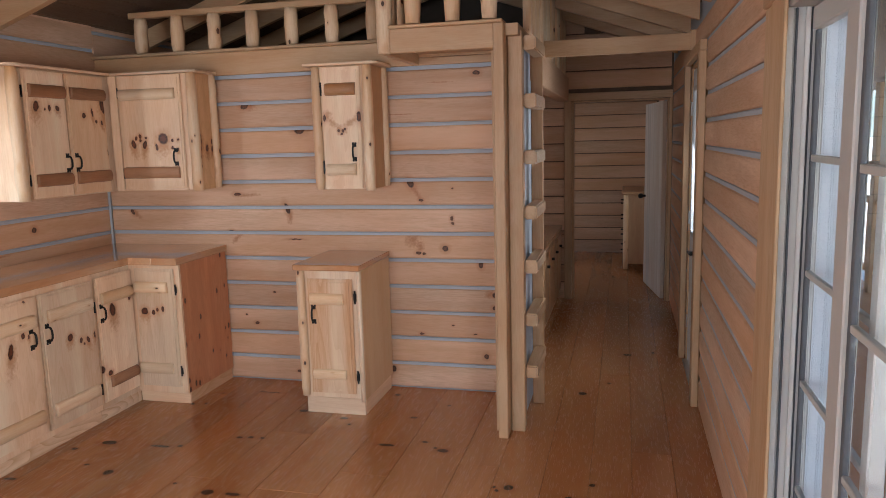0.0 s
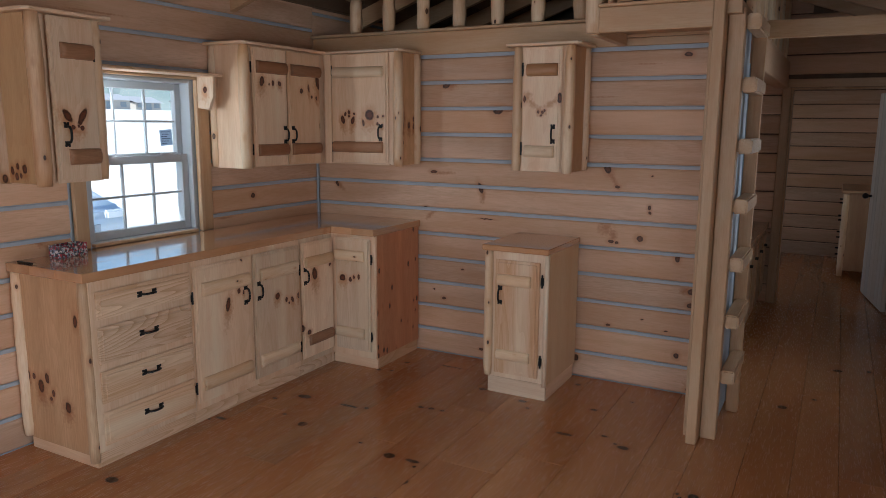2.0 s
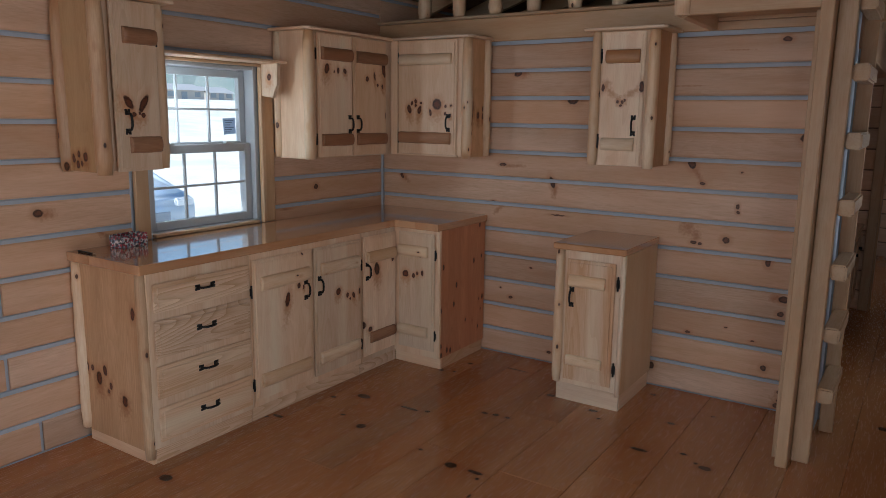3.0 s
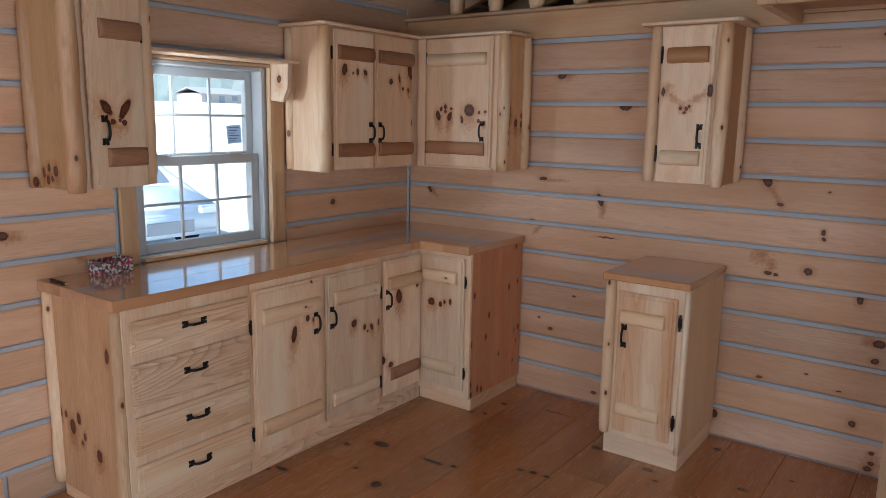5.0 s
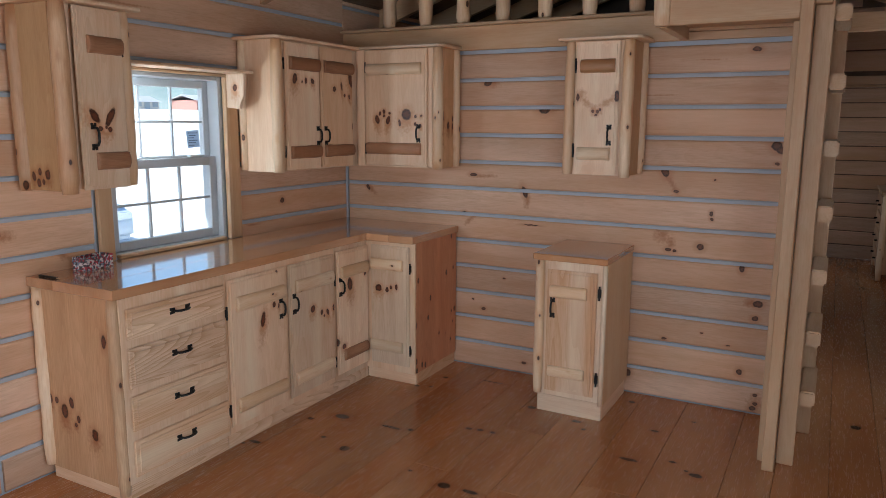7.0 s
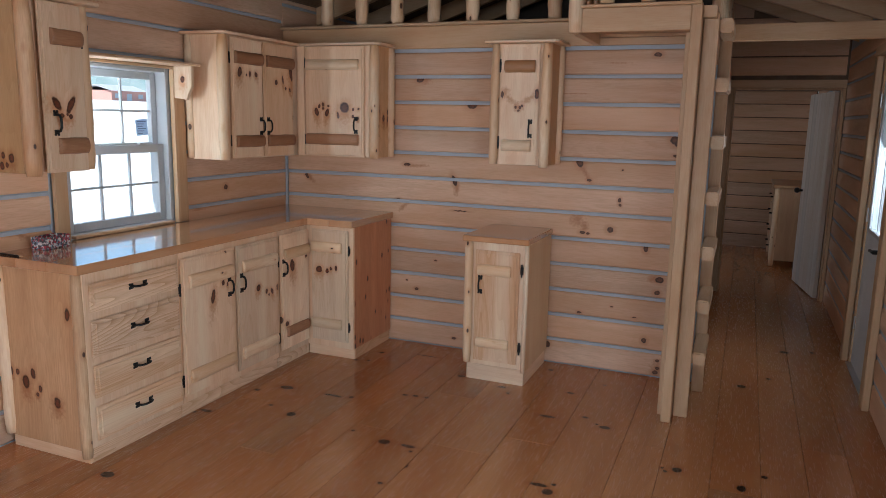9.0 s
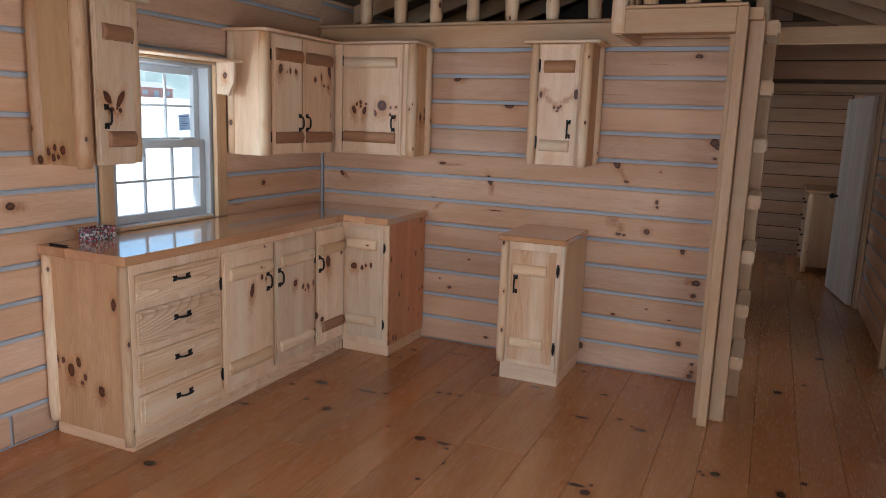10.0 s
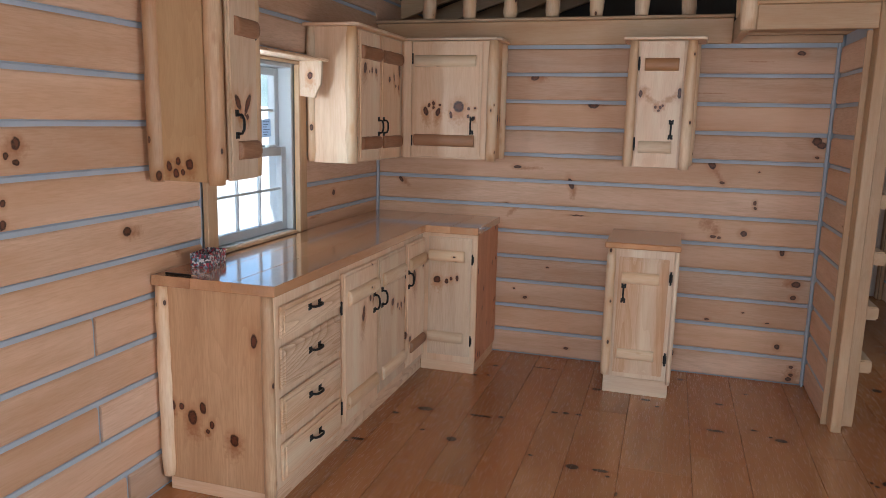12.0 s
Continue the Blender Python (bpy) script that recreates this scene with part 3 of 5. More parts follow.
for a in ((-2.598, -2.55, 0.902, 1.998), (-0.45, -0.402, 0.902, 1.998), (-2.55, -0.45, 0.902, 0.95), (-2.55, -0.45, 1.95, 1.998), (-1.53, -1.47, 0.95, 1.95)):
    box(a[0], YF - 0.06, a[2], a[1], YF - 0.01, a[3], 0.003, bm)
part("frame", bm, vinyl, added_front_window)
side_window = thing("added_window_4", (XL, -1.3, 0.915), "unseen vinyl side window added for light", "window", "", "structure")
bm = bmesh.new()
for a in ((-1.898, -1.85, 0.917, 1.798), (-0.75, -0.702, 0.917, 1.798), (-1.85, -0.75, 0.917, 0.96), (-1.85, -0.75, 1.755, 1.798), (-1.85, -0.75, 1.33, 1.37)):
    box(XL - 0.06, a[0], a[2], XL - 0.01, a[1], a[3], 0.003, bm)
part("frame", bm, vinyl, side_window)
left_bed_window = thing("window_5", (XL, 8.6, 0.915), "vinyl window in the bedroom's long wall", "window", "", "structure")
bm = bmesh.new()
for a in ((8.002, 8.05, 0.917, 1.798), (9.15, 9.198, 0.917, 1.798), (8.05, 9.15, 0.917, 0.96), (8.05, 9.15, 1.755, 1.798), (8.05, 9.15, 1.33, 1.37)):
    box(XL - 0.06, a[0], a[2], XL - 0.01, a[1], a[3], 0.003, bm)
part("frame", bm, vinyl, left_bed_window)
wall_bath = structure("wall_bath", box(-1.75, YB + 0.125, 0, -1.65, YD, 2.02, 0), log_y, "plain wall closing the dark washroom", "wall")

# near-black panel stands in for the unlit depth of the loft
loft_back = structure("loft_back", box(XL + 0.02, YD - 0.07, 2.101, -0.62, YD - 0.012, 2.99, 0), roof_and_shade_wood, "dark panel put in for the shade at the loft's back", "wall")

# ground floor boards lie on a plain deck
deck = structure("floor", box(XL - THICK, YF - THICK, -0.12, XR + THICK, YE + THICK, -0.021, 0), trim_y, "wide reddish varnished pine plank floor with dark knots", "floor")

# roof: two sloped ceilings of boards with rafters under them
bm = bmesh.new()
for s in (-1, 1):
    edge = XL - 0.45 if s < 0 else XR + 0.45
    ze = EAVE - SLOPE * 0.45
    wide, count = abs(edge - RIDGE), 15
    for i in range(count):
        f0, f1 = i / count, (i + 1) / count - 0.003
        xa, xb = edge + (RIDGE - edge) * f0, edge + (RIDGE - edge) * f1
        za, zb = ze + (roof_z(RIDGE) - ze) * f0, ze + (roof_z(RIDGE) - ze) * f1
        vs = [bm.verts.new(c) for c in ((xa, YF - 0.4, za), (xb, YF - 0.4, zb), (xb, YE + 0.4, zb), (xa, YE + 0.4, za), (xa, YF - 0.4, za + 0.02), (xb, YF - 0.4, zb + 0.02), (xb, YE + 0.4, zb + 0.02), (xa, YE + 0.4, za + 0.02))]
        for f in ((0, 1, 2, 3), (7, 6, 5, 4), (0, 4, 5, 1), (1, 5, 6, 2), (2, 6, 7, 3), (3, 7, 4, 0)):
            bm.faces.new([vs[k] for k in f])
ceiling = structure("ceiling", bm, ceiling_and_seam_shade, "sloping board ceiling in dark unlit pine", "ceiling")
bm = bmesh.new()
for s in (-1, 1):
    edge = XL - 0.5 if s < 0 else XR + 0.5
    z = EAVE - SLOPE * 0.5 + 0.024
    vs = [(edge, z), (RIDGE, roof_z(RIDGE) + 0.024), (RIDGE, roof_z(RIDGE) + 0.08), (edge, z + 0.05)]
    cover = prism(vs, 1, YF - 0.45, YE + 0.45)
    cover_mesh = bpy.data.meshes.new("cover")
    cover.to_mesh(cover_mesh)
    cover.free()
    bm.from_mesh(cover_mesh)
roof = structure("roof", bm, material("roof_metal", 0.5, 0.4, (0.12, 0.12, 0.13)), "dark metal roof covering over the cabin", "roof")

rafter_group = "rafters under the roof"
for k in range(21):
    y = YF + 0.32 + k * 0.62
    for s in (-1, 1) if k != 11 else (1,):
        edge = XL if s < 0 else XR
        outline = [(edge, EAVE - 0.004), (RIDGE + s * 0.002, roof_z(RIDGE) - 0.004), (RIDGE + s * 0.002, roof_z(RIDGE) - 0.144), (edge, EAVE - 0.134)]
        tagged(part("rafter", prism(outline, 1, y, y + 0.045, 0.002), trim_x), "sawn pine rafter under the board ceiling", "rafter", rafter_group)
tie = tagged(part("tie_beam", box(-0.50, 5.0, 2.08, XR - 0.01, 5.045, 2.185, 0.003), trim_x), "sawn pine tie beam across the hall", "beam")
tagged(part("beam_pocket", box(XR - 0.03, 4.985, 2.06, XR + 0.01, 5.06, 2.20, 0.002), trim_z), "pine block that holds the tie beam on the log wall", "block")

# loft: floor, rim, plate with half-log balusters
loft = structure("loft_floor", box(XL, YB - 0.03, 2.045, -0.52, YD, 2.10, 0.002), trim_x, "board loft floor above the kitchen wall", "floor")
rail = thing("loft_railing", (-2.2, YB, 2.0), "low peeled half-log loft railing on a pine plate", "railing")
part("plate", box(XL + 0.01, YB - 0.035, 2.0, -1.2, YB + 0.0, 2.14, 0.004), trim_x, rail, "knotty pine plate board")
part("plate", box(-1.199, YB - 0.03, 2.0, STUB, YB, 2.043, 0.003), trim_x, rail)
part("cap", box(XL + 0.005, YB - 0.06, 2.1405, -1.2, YB + 0.04, 2.16, 0.004), trim_x, rail)
part("top_rail", box(XL + 0.28, YB - 0.02, 2.385, -1.2, YB + 0.035, 2.425, 0.006), trim_x, rail)
for k in range(7):
    x = -3.04 + 0.265 * k
    part("baluster", round_log((x, YB + 0.005, 2.16), (x, YB + 0.005, 2.386), 0.044, 12, 5, ((0, -1, 0), 0.012), 40 + k), peel_z, rail, "", True)

landing = thing("loft_landing", (-0.9, 4.0, 2.0), "small railed pine landing at the ladder's head", "landing")
part("fascia", box(-1.135, 3.665, 2.0, -0.605, 3.70, 2.118, 0.004), trim_x, landing)
part("cap", box(-1.14, 3.655, 2.119, -0.56, 3.77, 2.135, 0.003), trim_x, landing)
part("side_board", box(-1.20, 3.74, 2.0, -1.16, YB - 0.04, 2.118, 0.003), trim_y, landing)
part("deck", box(-1.16, 3.70, 2.06, -0.49, YB - 0.04, 2.117, 0.002), trim_x, landing)
newel = part("newel", round_log((-1.17, 3.70, 1.995), (-1.17, 3.70, 2.75), 0.043, 14, 8, None, 7), peel_z, landing, "round peeled log newel", True)
for k, x in enumerate((-1.02, -0.815, -0.63)):
    part("baluster", round_log((x, 3.70, 2.135), (x, 3.70, 2.74), 0.042, 12, 6, ((0, -1, 0), 0.012), 60 + k), peel_z, landing, "", True)
part("top_rail", box(-1.17, 3.675, 2.74, -0.56, 3.73, 2.78, 0.006), trim_x, landing)
for k in range(3):
    y = 3.86 + 0.17 * k
    part("baluster", round_log((-1.17, y, 2.12), (-1.17, y, 2.74), 0.035, 10, 5, ((-1, 0, 0), 0.012), 70 + k), peel_z, landing, "", True)
edge_beam = thing("loft_edge_beam", (-0.5, 5.6, 1.9), "squared pine rim beam of the loft beside the hall", "beam")
part("beam", box(-0.60, 4.32, 1.885, -0.492, YD - 0.004, 2.10, 0.006), log_y, edge_beam)
part("top_rail", box(-0.57, 4.32, 2.62, -0.52, YD - 0.01, 2.66, 0.005), trim_y, edge_beam)
for k in range(13):
    y = 4.40 + 0.21 * k
    part("baluster", round_log((-0.545, y, 2.10), (-0.545, y, 2.625), 0.04, 10, 5, ((1, 0, 0), 0.01), 80 + k), peel_z, edge_beam, "", True)

# posts and ladder
post = thing("ladder_post", (-0.55, 3.72, 0), "pair of sawn pine boards at the end of the log wall", "post")
part("front_board", box(-0.606, 3.652, 0, -0.555, 3.757, 2.118, 0.004), trim_z, post)
part("core", box(-0.60, 3.759, 0, -0.556, 3.808, 2.044, 0.002), trim_z, post)
part("end_board", box(-0.633, 3.752, 0, -0.6065, 3.7685, 2.0, 0.002), trim_z, post)
part("side_board", box(-0.553, 3.762, 0, -0.480, 3.80, 2.09, 0.004), trim_z, post)
ladder = thing("ladder", (-0.45, 4.0, 0), "fixed pine ladder with thick rungs up to the loft", "ladder")
part("rail", box(-0.512, 3.803, 0, -0.484, 3.87, 2.08, 0.003), trim_z, ladder)
part("rail", box(-0.490, 4.20, 0, -0.426, 4.238, 2.08, 0.003), trim_z, ladder)
for k in range(7):
    z = 0.285 + 0.2855 * k
    part("rung", box(-0.482, 3.803, z, -0.415, 4.235, z + 0.07, 0.008, None, 2), trim_y, ladder)

# ---- window in the left wall ----
def sash(parent, name, x, y0, y1, z0, z1, rim=0.045):
    bm = bmesh.new()
    for a in ((y0, y0 + rim, z0, z1), (y1 - rim, y1, z0, z1), (y0 + rim, y1 - rim, z0, z0 + rim), (y0 + rim, y1 - rim, z1 - rim, z1)):
        box(x - 0.018, a[0], a[2], x + 0.018, a[1], a[3], 0.003, bm)
    ob = part(name, bm, vinyl, parent, "vinyl sash with shade in its grey")
    gy0, gy1, gz0, gz1 = y0 + rim, y1 - rim, z0 + rim, z1 - rim
    pane = part("pane", box(x - 0.003, gy0 - 0.004, gz0 - 0.004, x + 0.003, gy1 + 0.004, gz1 + 0.004, 0), glass, ob, "clear glass")
    pane.visible_shadow = False
    for k in (1, 2):
        y = gy0 + (gy1 - gy0) * k / 3
        part("muntin", box(x - 0.009, y - 0.006, gz0, x + 0.009, y + 0.006, gz1, 0.002), vinyl, ob)
    z = (gz0 + gz1) / 2
    part("muntin", box(x - 0.0095, gy0, z - 0.006, x + 0.0095, gy1, z + 0.006, 0.002), vinyl, ob)
    return ob


window = thing("window_1", (XL, 2.82, 0.915), "double-hung vinyl window in pine casing above the worktop", "window", "", "structure")
bm = bmesh.new()
for a in ((2.45, 2.475, 0.935, 1.80), (3.17, 3.195, 0.935, 1.80), (2.45, 3.195, 0.916, 0.934), (2.475, 3.17, 1.78, 1.80)):
    box(-3.545, a[0], a[2], -3.405, a[1], a[3], 0.003, bm)
part("frame", bm, vinyl, window)
sash(window, "lower_sash", -3.455, 2.478, 3.167, 0.937, 1.375)
sash(window, "upper_sash", -3.495, 2.478, 3.167, 1.345, 1.777, 0.04)
part("casing", box(XL - 0.004, 3.197, 0.916, -3.372, 3.222, 1.80, 0.003), trim_z, window)
part("casing", box(XL, 3.224, 0.916, -3.380, 3.295, 1.80, 0.004), trim_z, window)
part("casing", box(XL, 2.375, 0.916, -3.372, 2.449, 1.80, 0.004), trim_z, window)
part("head_casing", box(XL - 0.004, 2.375, 1.801, -3.372, 3.222, 1.817, 0.003), trim_y, window)
part("stool", box(-3.46, 2.476, 0.9165, -3.375, 3.169, 0.932, 0.003), trim_y, window)
part("latch", box(-3.455, 2.98, 1.3755, -3.425, 3.06, 1.388, 0.004), vinyl, window)
part("latch", box(-3.455, 2.57, 1.3755, -3.425, 2.65, 1.388, 0.004), vinyl, window)
sticker = thing("window_sticker", (-3.488, 3.06, 1.42), "small grey printed paper label stuck on the glass", "sticker")
bm = box(-3.4905, 3.02, 1.425, -3.489, 3.105, 1.515, 0)
bmesh.ops.rotate(bm, verts=bm.verts, cent=(-3.49, 3.06, 1.47), matrix=Matrix.Rotation(radians(4), 3, "X"))
part("sheet", bm, paper, sticker)
for k in range(6):
    z = 1.502 - 0.013 * k
    part("printed_line", box(-3.4886, 3.028 + 0.004 * (k % 2), z - 0.002, -3.4882, 3.092 - 0.012 * (k % 3), z + 0.002, 0), ink, sticker)

shelf = thing("window_shelf", (-3.33, 2.85, 1.63), "narrow pine shelf on cut brackets above the window", "shelf")
part("board", box(-3.396, 2.405, 1.818, -3.235, 3.275, 1.834, 0.004), cab_y, shelf)
bm = prism([(-3.378, 1.64), (-3.285, 1.63), (-3.275, 1.665), (-3.25, 1.70), (-3.245, 1.817), (-3.378, 1.817)], 1, 3.205, 3.227, 0.002)
part("bracket", bm, knotted("bracket_pine", [(0.0, .02, .016, .02)], "xz"), shelf)

# ---- sliding door and entrance door in the right wall ----
slider = thing("door_1", (XR, 1.35, 0), "white-grey sliding glass door with grilles in a pine casing", "door", "", "structure")
bm = bmesh.new()
for a in ((SLIDE[0], SLIDE[0] + 0.035, 0.0, 1.93), (SLIDE[1] - 0.004, SLIDE[1] + 0.02, 0.0, 1.93), (SLIDE[0] + 0.035, SLIDE[1] - 0.004, 1.89, 1.93), (SLIDE[0] + 0.035, SLIDE[1] - 0.004, 0.0, 0.03)):
    box(XR - 0.004, a[0], a[2], XR + 0.10, a[1], a[3], 0.004, bm)
part("frame", bm, slider_vinyl, slider)
for x0, x1, mat, name in ((-0.008, 0.010, slider_vinyl, "frame_lip"), (0.016, 0.022, gasket, "weather_strip"), (0.040, 0.052, slider_vinyl, "frame_lip"), (0.055, 0.059, gasket, "weather_strip")):
    part(name, box(XR + x0, SLIDE[1] - 0.020 if mat is slider_vinyl else SLIDE[1] - 0.012, 0.031, XR + x1, SLIDE[1] - 0.0045, 1.889, 0.002), mat, slider)
for x, y0, y1, rim, bars in ((XR + 0.075, 1.60, 2.30, 0.045, 1), (XR + 0.024, 0.458, 1.725, 0.08, 3)):
    bm = bmesh.new()
    for a in ((y0, y0 + rim, 0.032, 1.888), (y1 - rim, y1, 0.032, 1.888), (y0 + rim, y1 - rim, 0.032, 0.13), (y0 + rim, y1 - rim, 1.83, 1.888)):
        box(x - 0.017, a[0], a[2], x + 0.017, a[1], a[3], 0.004, bm)
    leaf = part("panel", bm, slider_vinyl, slider, "glass panel in a grey-white frame")
    pane = part("pane", box(x - 0.003, y0 + rim - 0.004, 0.126, x + 0.003, y1 - rim + 0.004, 1.834, 0), glass, leaf, "clear glass")
    pane.visible_shadow = False
    # the bead stands in shadow, which its dark colour carries
    part("glazing_bead", box(x - 0.008, y1 - rim - 0.022, 0.131, x + 0.008, y1 - rim - 0.001, 1.829, 0.002), gasket, leaf, "dark glazing bead, shadow in its colour")
    for k in range(5):
        z = 0.215 + 0.3185 * k
        part("muntin", box(x - 0.009, y0 + rim, z - 0.009, x + 0.009, y1 - rim - 0.023, z + 0.009, 0.002), slider_vinyl, leaf)
    for k in range(1, bars + 1):
        y = y0 + rim + (y1 - y0 - 2 * rim) * k / (bars + 1)
        part("muntin", box(x - 0.0085, y - 0.009, 0.131, x + 0.0085, y + 0.009, 1.829, 0.002), slider_vinyl, leaf)
part("casing", box(XR - 0.019, 2.215, 0.0, XR - 0.009, 2.40, 1.93, 0.003), trim_z, slider)
part("casing", box(XR - 0.010, 2.402, 0.0, XR - 0.001, 2.54, 1.93, 0.003), trim_z, slider)
part("casing", box(XR - 0.019, SLIDE[0] - 0.10, 0.0, XR - 0.001, SLIDE[0], 1.93, 0.004), trim_z, slider)
part("head_casing", box(XR - 0.019, SLIDE[0] - 0.10, 1.931, XR - 0.001, 2.54, 2.03, 0.004), trim_y, slider)

entry = thing("door_2", (XR, 4.8, 0), "closed white entrance door with a tall glass pane", "door", "", "structure")
bm = bmesh.new()
for a in ((4.455, 4.60, 0.012, 1.97), (5.06, 5.205, 0.012, 1.97), (4.60, 5.06, 0.012, 0.93), (4.60, 5.06, 1.83, 1.97)):
    box(XR + 0.012, a[0], a[2], XR + 0.055, a[1], a[3], 0.003, bm)
leaf = part("leaf", bm, door_paint, entry)
bm = bmesh.new()
for a in ((4.575, 4.603, 0.905, 1.855), (5.057, 5.085, 0.905, 1.855), (4.603, 5.057, 0.905, 0.933), (4.603, 5.057, 1.827, 1.855)):
    box(XR + 0.0, a[0], a[2], XR + 0.0115, a[1], a[3], 0.003, bm)
part("glazing_frame", bm, vinyl, leaf)
pane = part("pane", box(XR + 0.03, 4.60, 0.93, XR + 0.036, 5.06, 1.83, 0), glass, leaf, "clear glass")
pane.visible_shadow = False
for k in (1, 2):
    y = 4.60 + 0.46 * k / 3
    part("muntin", box(XR + 0.022, y - 0.008, 0.932, XR + 0.044, y + 0.008, 1.828, 0.002), vinyl, leaf)
bm = tube([(XR + 0.012, 4.52, 0.86), (XR - 0.045, 4.52, 0.86)], 0.013)
tube([(XR - 0.045, 4.51, 0.86), (XR - 0.047, 4.60, 0.858), (XR - 0.044, 4.635, 0.852)], 0.009, 8, bm)
box(XR + 0.004, 4.495, 0.83, XR + 0.0118, 4.545, 0.89, 0.003, bm)
part("lever", bm, iron, entry, "black lever handle")
for z in (0.28, 1.0, 1.72):
    bm = tube([(XR + 0.006, 5.215, z - 0.045), (XR + 0.006, 5.215, z + 0.045)], 0.007)
    part("hinge", bm, steel, entry, "steel hinge")
bm = bmesh.new()
for a in ((4.402, 4.45, 0, 1.998), (5.21, 5.248, 0, 1.998), (4.45, 5.21, 1.975, 1.998)):
    box(XR + 0.002, a[0], a[2], XR + 0.14, a[1], a[3], 0.002, bm)
part("jamb", bm, trim_z, entry)
part("threshold", box(XR - 0.02, 4.45, 0.0, XR + 0.14, 5.21, 0.011, 0.003), steel, entry)
part("casing", box(XR - 0.04, 4.29, 0, XR - 0.001, 4.40, 2.0, 0.004), trim_z, entry)
part("casing", box(XR - 0.04, 5.25, 0, XR - 0.001, 5.35, 2.0, 0.004), trim_z, entry)
part("head_casing", box(XR - 0.04, 4.29, 2.001, XR - 0.001, 5.35, 2.06, 0.004), trim_y, entry)

# ---- bedroom doorway, door and what shows beyond ----
inner = thing("door_3", (0, YD, 0), "open white-washed board door in a pine casing", "door", "", "structure")
part("casing", box(-0.532, YD - 0.024, 0, -0.461, YD - 0.001, 1.885, 0.004), trim_z, inner)
part("casing", box(0.414, YD - 0.024, 0, 0.44, YD - 0.001, 1.885, 0.004), trim_z, inner)
part("head_casing", box(-0.532, YD - 0.024, 1.886, 0.44, YD - 0.001, 1.955, 0.004), trim_x, inner)
bm = bmesh.new()
for a in ((-0.46, -0.445, 0, 1.884), (0.40, 0.413, 0, 1.884), (-0.445, 0.40, 1.868, 1.884)):
    box(a[0], YD, a[2], a[1], YD + 0.125, a[3], 0.002, bm)
part("jamb", bm, trim_z, inner)
white_wash = pine("white_washed_boards", (0.66, 0.60, 0.55), (0.50, 0.42, 0.36), "z", 0.45, wild=0.2, rings=0.3)
hinge_at, swing = Vector((0.395, YD + 0.05, 0)), math.atan2(0.135, 0.83)
def hung(bm):
    bmesh.ops.rotate(bm, verts=bm.verts, cent=hinge_at, matrix=Matrix.Rotation(swing, 3, "Z"))
    return bm
for k in range(6):
    y = YD + 0.05 + 0.138 * k
    part("board", hung(box(0.36, y, 0.012, 0.395, y + 0.136, 1.86, 0.003)), white_wash, inner, "upright white-washed board" if k == 0 else "")
for z in (0.25, 1.62):
    part("batten", hung(box(0.3955, YD + 0.08, z - 0.05, 0.415, YD + 0.84, z + 0.05, 0.003)), white_wash, inner)
bm = hung(tube([(0.45, YD + 0.81, 0.93), (0.31, YD + 0.81, 0.93)], 0.012))
for s in (0.31, 0.45):
    bmesh.ops.create_uvsphere(bm, u_segments=12, v_segments=8, radius=0.027, matrix=Matrix.Rotation(0, 4, "Z") @ Matrix.Translation(Matrix.Rotation(swing, 3, "Z") @ (Vector((s, YD + 0.81, 0.93)) - hinge_at) + hinge_at))
part("knob", bm, iron, inner, "black door knob")

dresser_z = pine("dresser_pine_upright", (0.58, 0.36, 0.20), (0.40, 0.22, 0.11), "z", 0.4, wild=0.1, rings=0.4)
dresser_y = pine("dresser_pine_along", (0.58, 0.36, 0.20), (0.40, 0.22, 0.11), "y", 0.4, wild=0.1, rings=0.4)
dresser = thing("dresser", (0.23, 9.1, 0), "pine dresser with peeled log corners and black knobs", "dresser")
part("body", box(0.04, 8.68, 0.07, 0.43, 9.62, 0.88, 0.004), dresser_z, dresser)
part("top", box(0.0, 8.63, 0.881, 0.44, 9.66, 0.915, 0.006), dresser_y, dresser)
for k, (x, y) in enumerate(((0.045, 8.675), (0.045, 9.62))):
    part("corner_log", round_log((x, y, 0.0), (x, y, 0.88), 0.03, 12, 7, None, 120 + k), peel_z, dresser, "", True)
for k in range(4):
    z = 0.12 + 0.185 * k
    drawer = part("drawer", box(0.018, 8.74, z, 0.039, 9.56, z + 0.165, 0.006), dresser_y, dresser)
    for y in (8.92, 9.38):
        bm = tube([(0.018, y, z + 0.085), (-0.012, y, z + 0.085)], 0.009)
        part("knob", bm, iron, drawer, "black knob")

vanity = thing("hall_cabinet", (-0.8, 6.25, 0), "low pine cabinet with black knobs in the dark washroom", "cabinet")
part("body", box(-1.1, 5.46, 0.08, -0.575, 6.98, 0.69, 0.004), dresser_z, vanity)
part("top", box(-1.12, 5.42, 0.691, -0.545, 7.0, 0.73, 0.005), top_wood_y, vanity)
part("toe_board", box(-1.1, 5.48, 0.0, -0.60, 6.96, 0.079, 0.003), cab_y, vanity)
for k in range(4):
    y = 5.50 + 0.37 * k
    d = door_leaf(vanity, (-0.574, y, 0.12), (-0.574, y + 0.345, 0.66), (1, 0, 0), dresser_z)
    part("knob", tube([(-0.555, y + 0.17, 0.56), (-0.53, y + 0.17, 0.56)], 0.012), iron, d, "black knob")

bed_window = thing("window_2", (XR, 7.75, 0.95), "vinyl bedroom window that lets daylight in", "window", "", "structure")
bm = bmesh.new()
for a in ((7.352, 7.40, 0.952, 1.748), (8.10, 8.148, 0.952, 1.748), (7.40, 8.10, 0.952, 1.0), (7.40, 8.10, 1.70, 1.748), (7.40, 8.10, 1.33, 1.37)):
    box(XR + 0.03, a[0], a[2], XR + 0.12, a[1], a[3], 0.003, bm)
part("frame", bm, vinyl, bed_window)
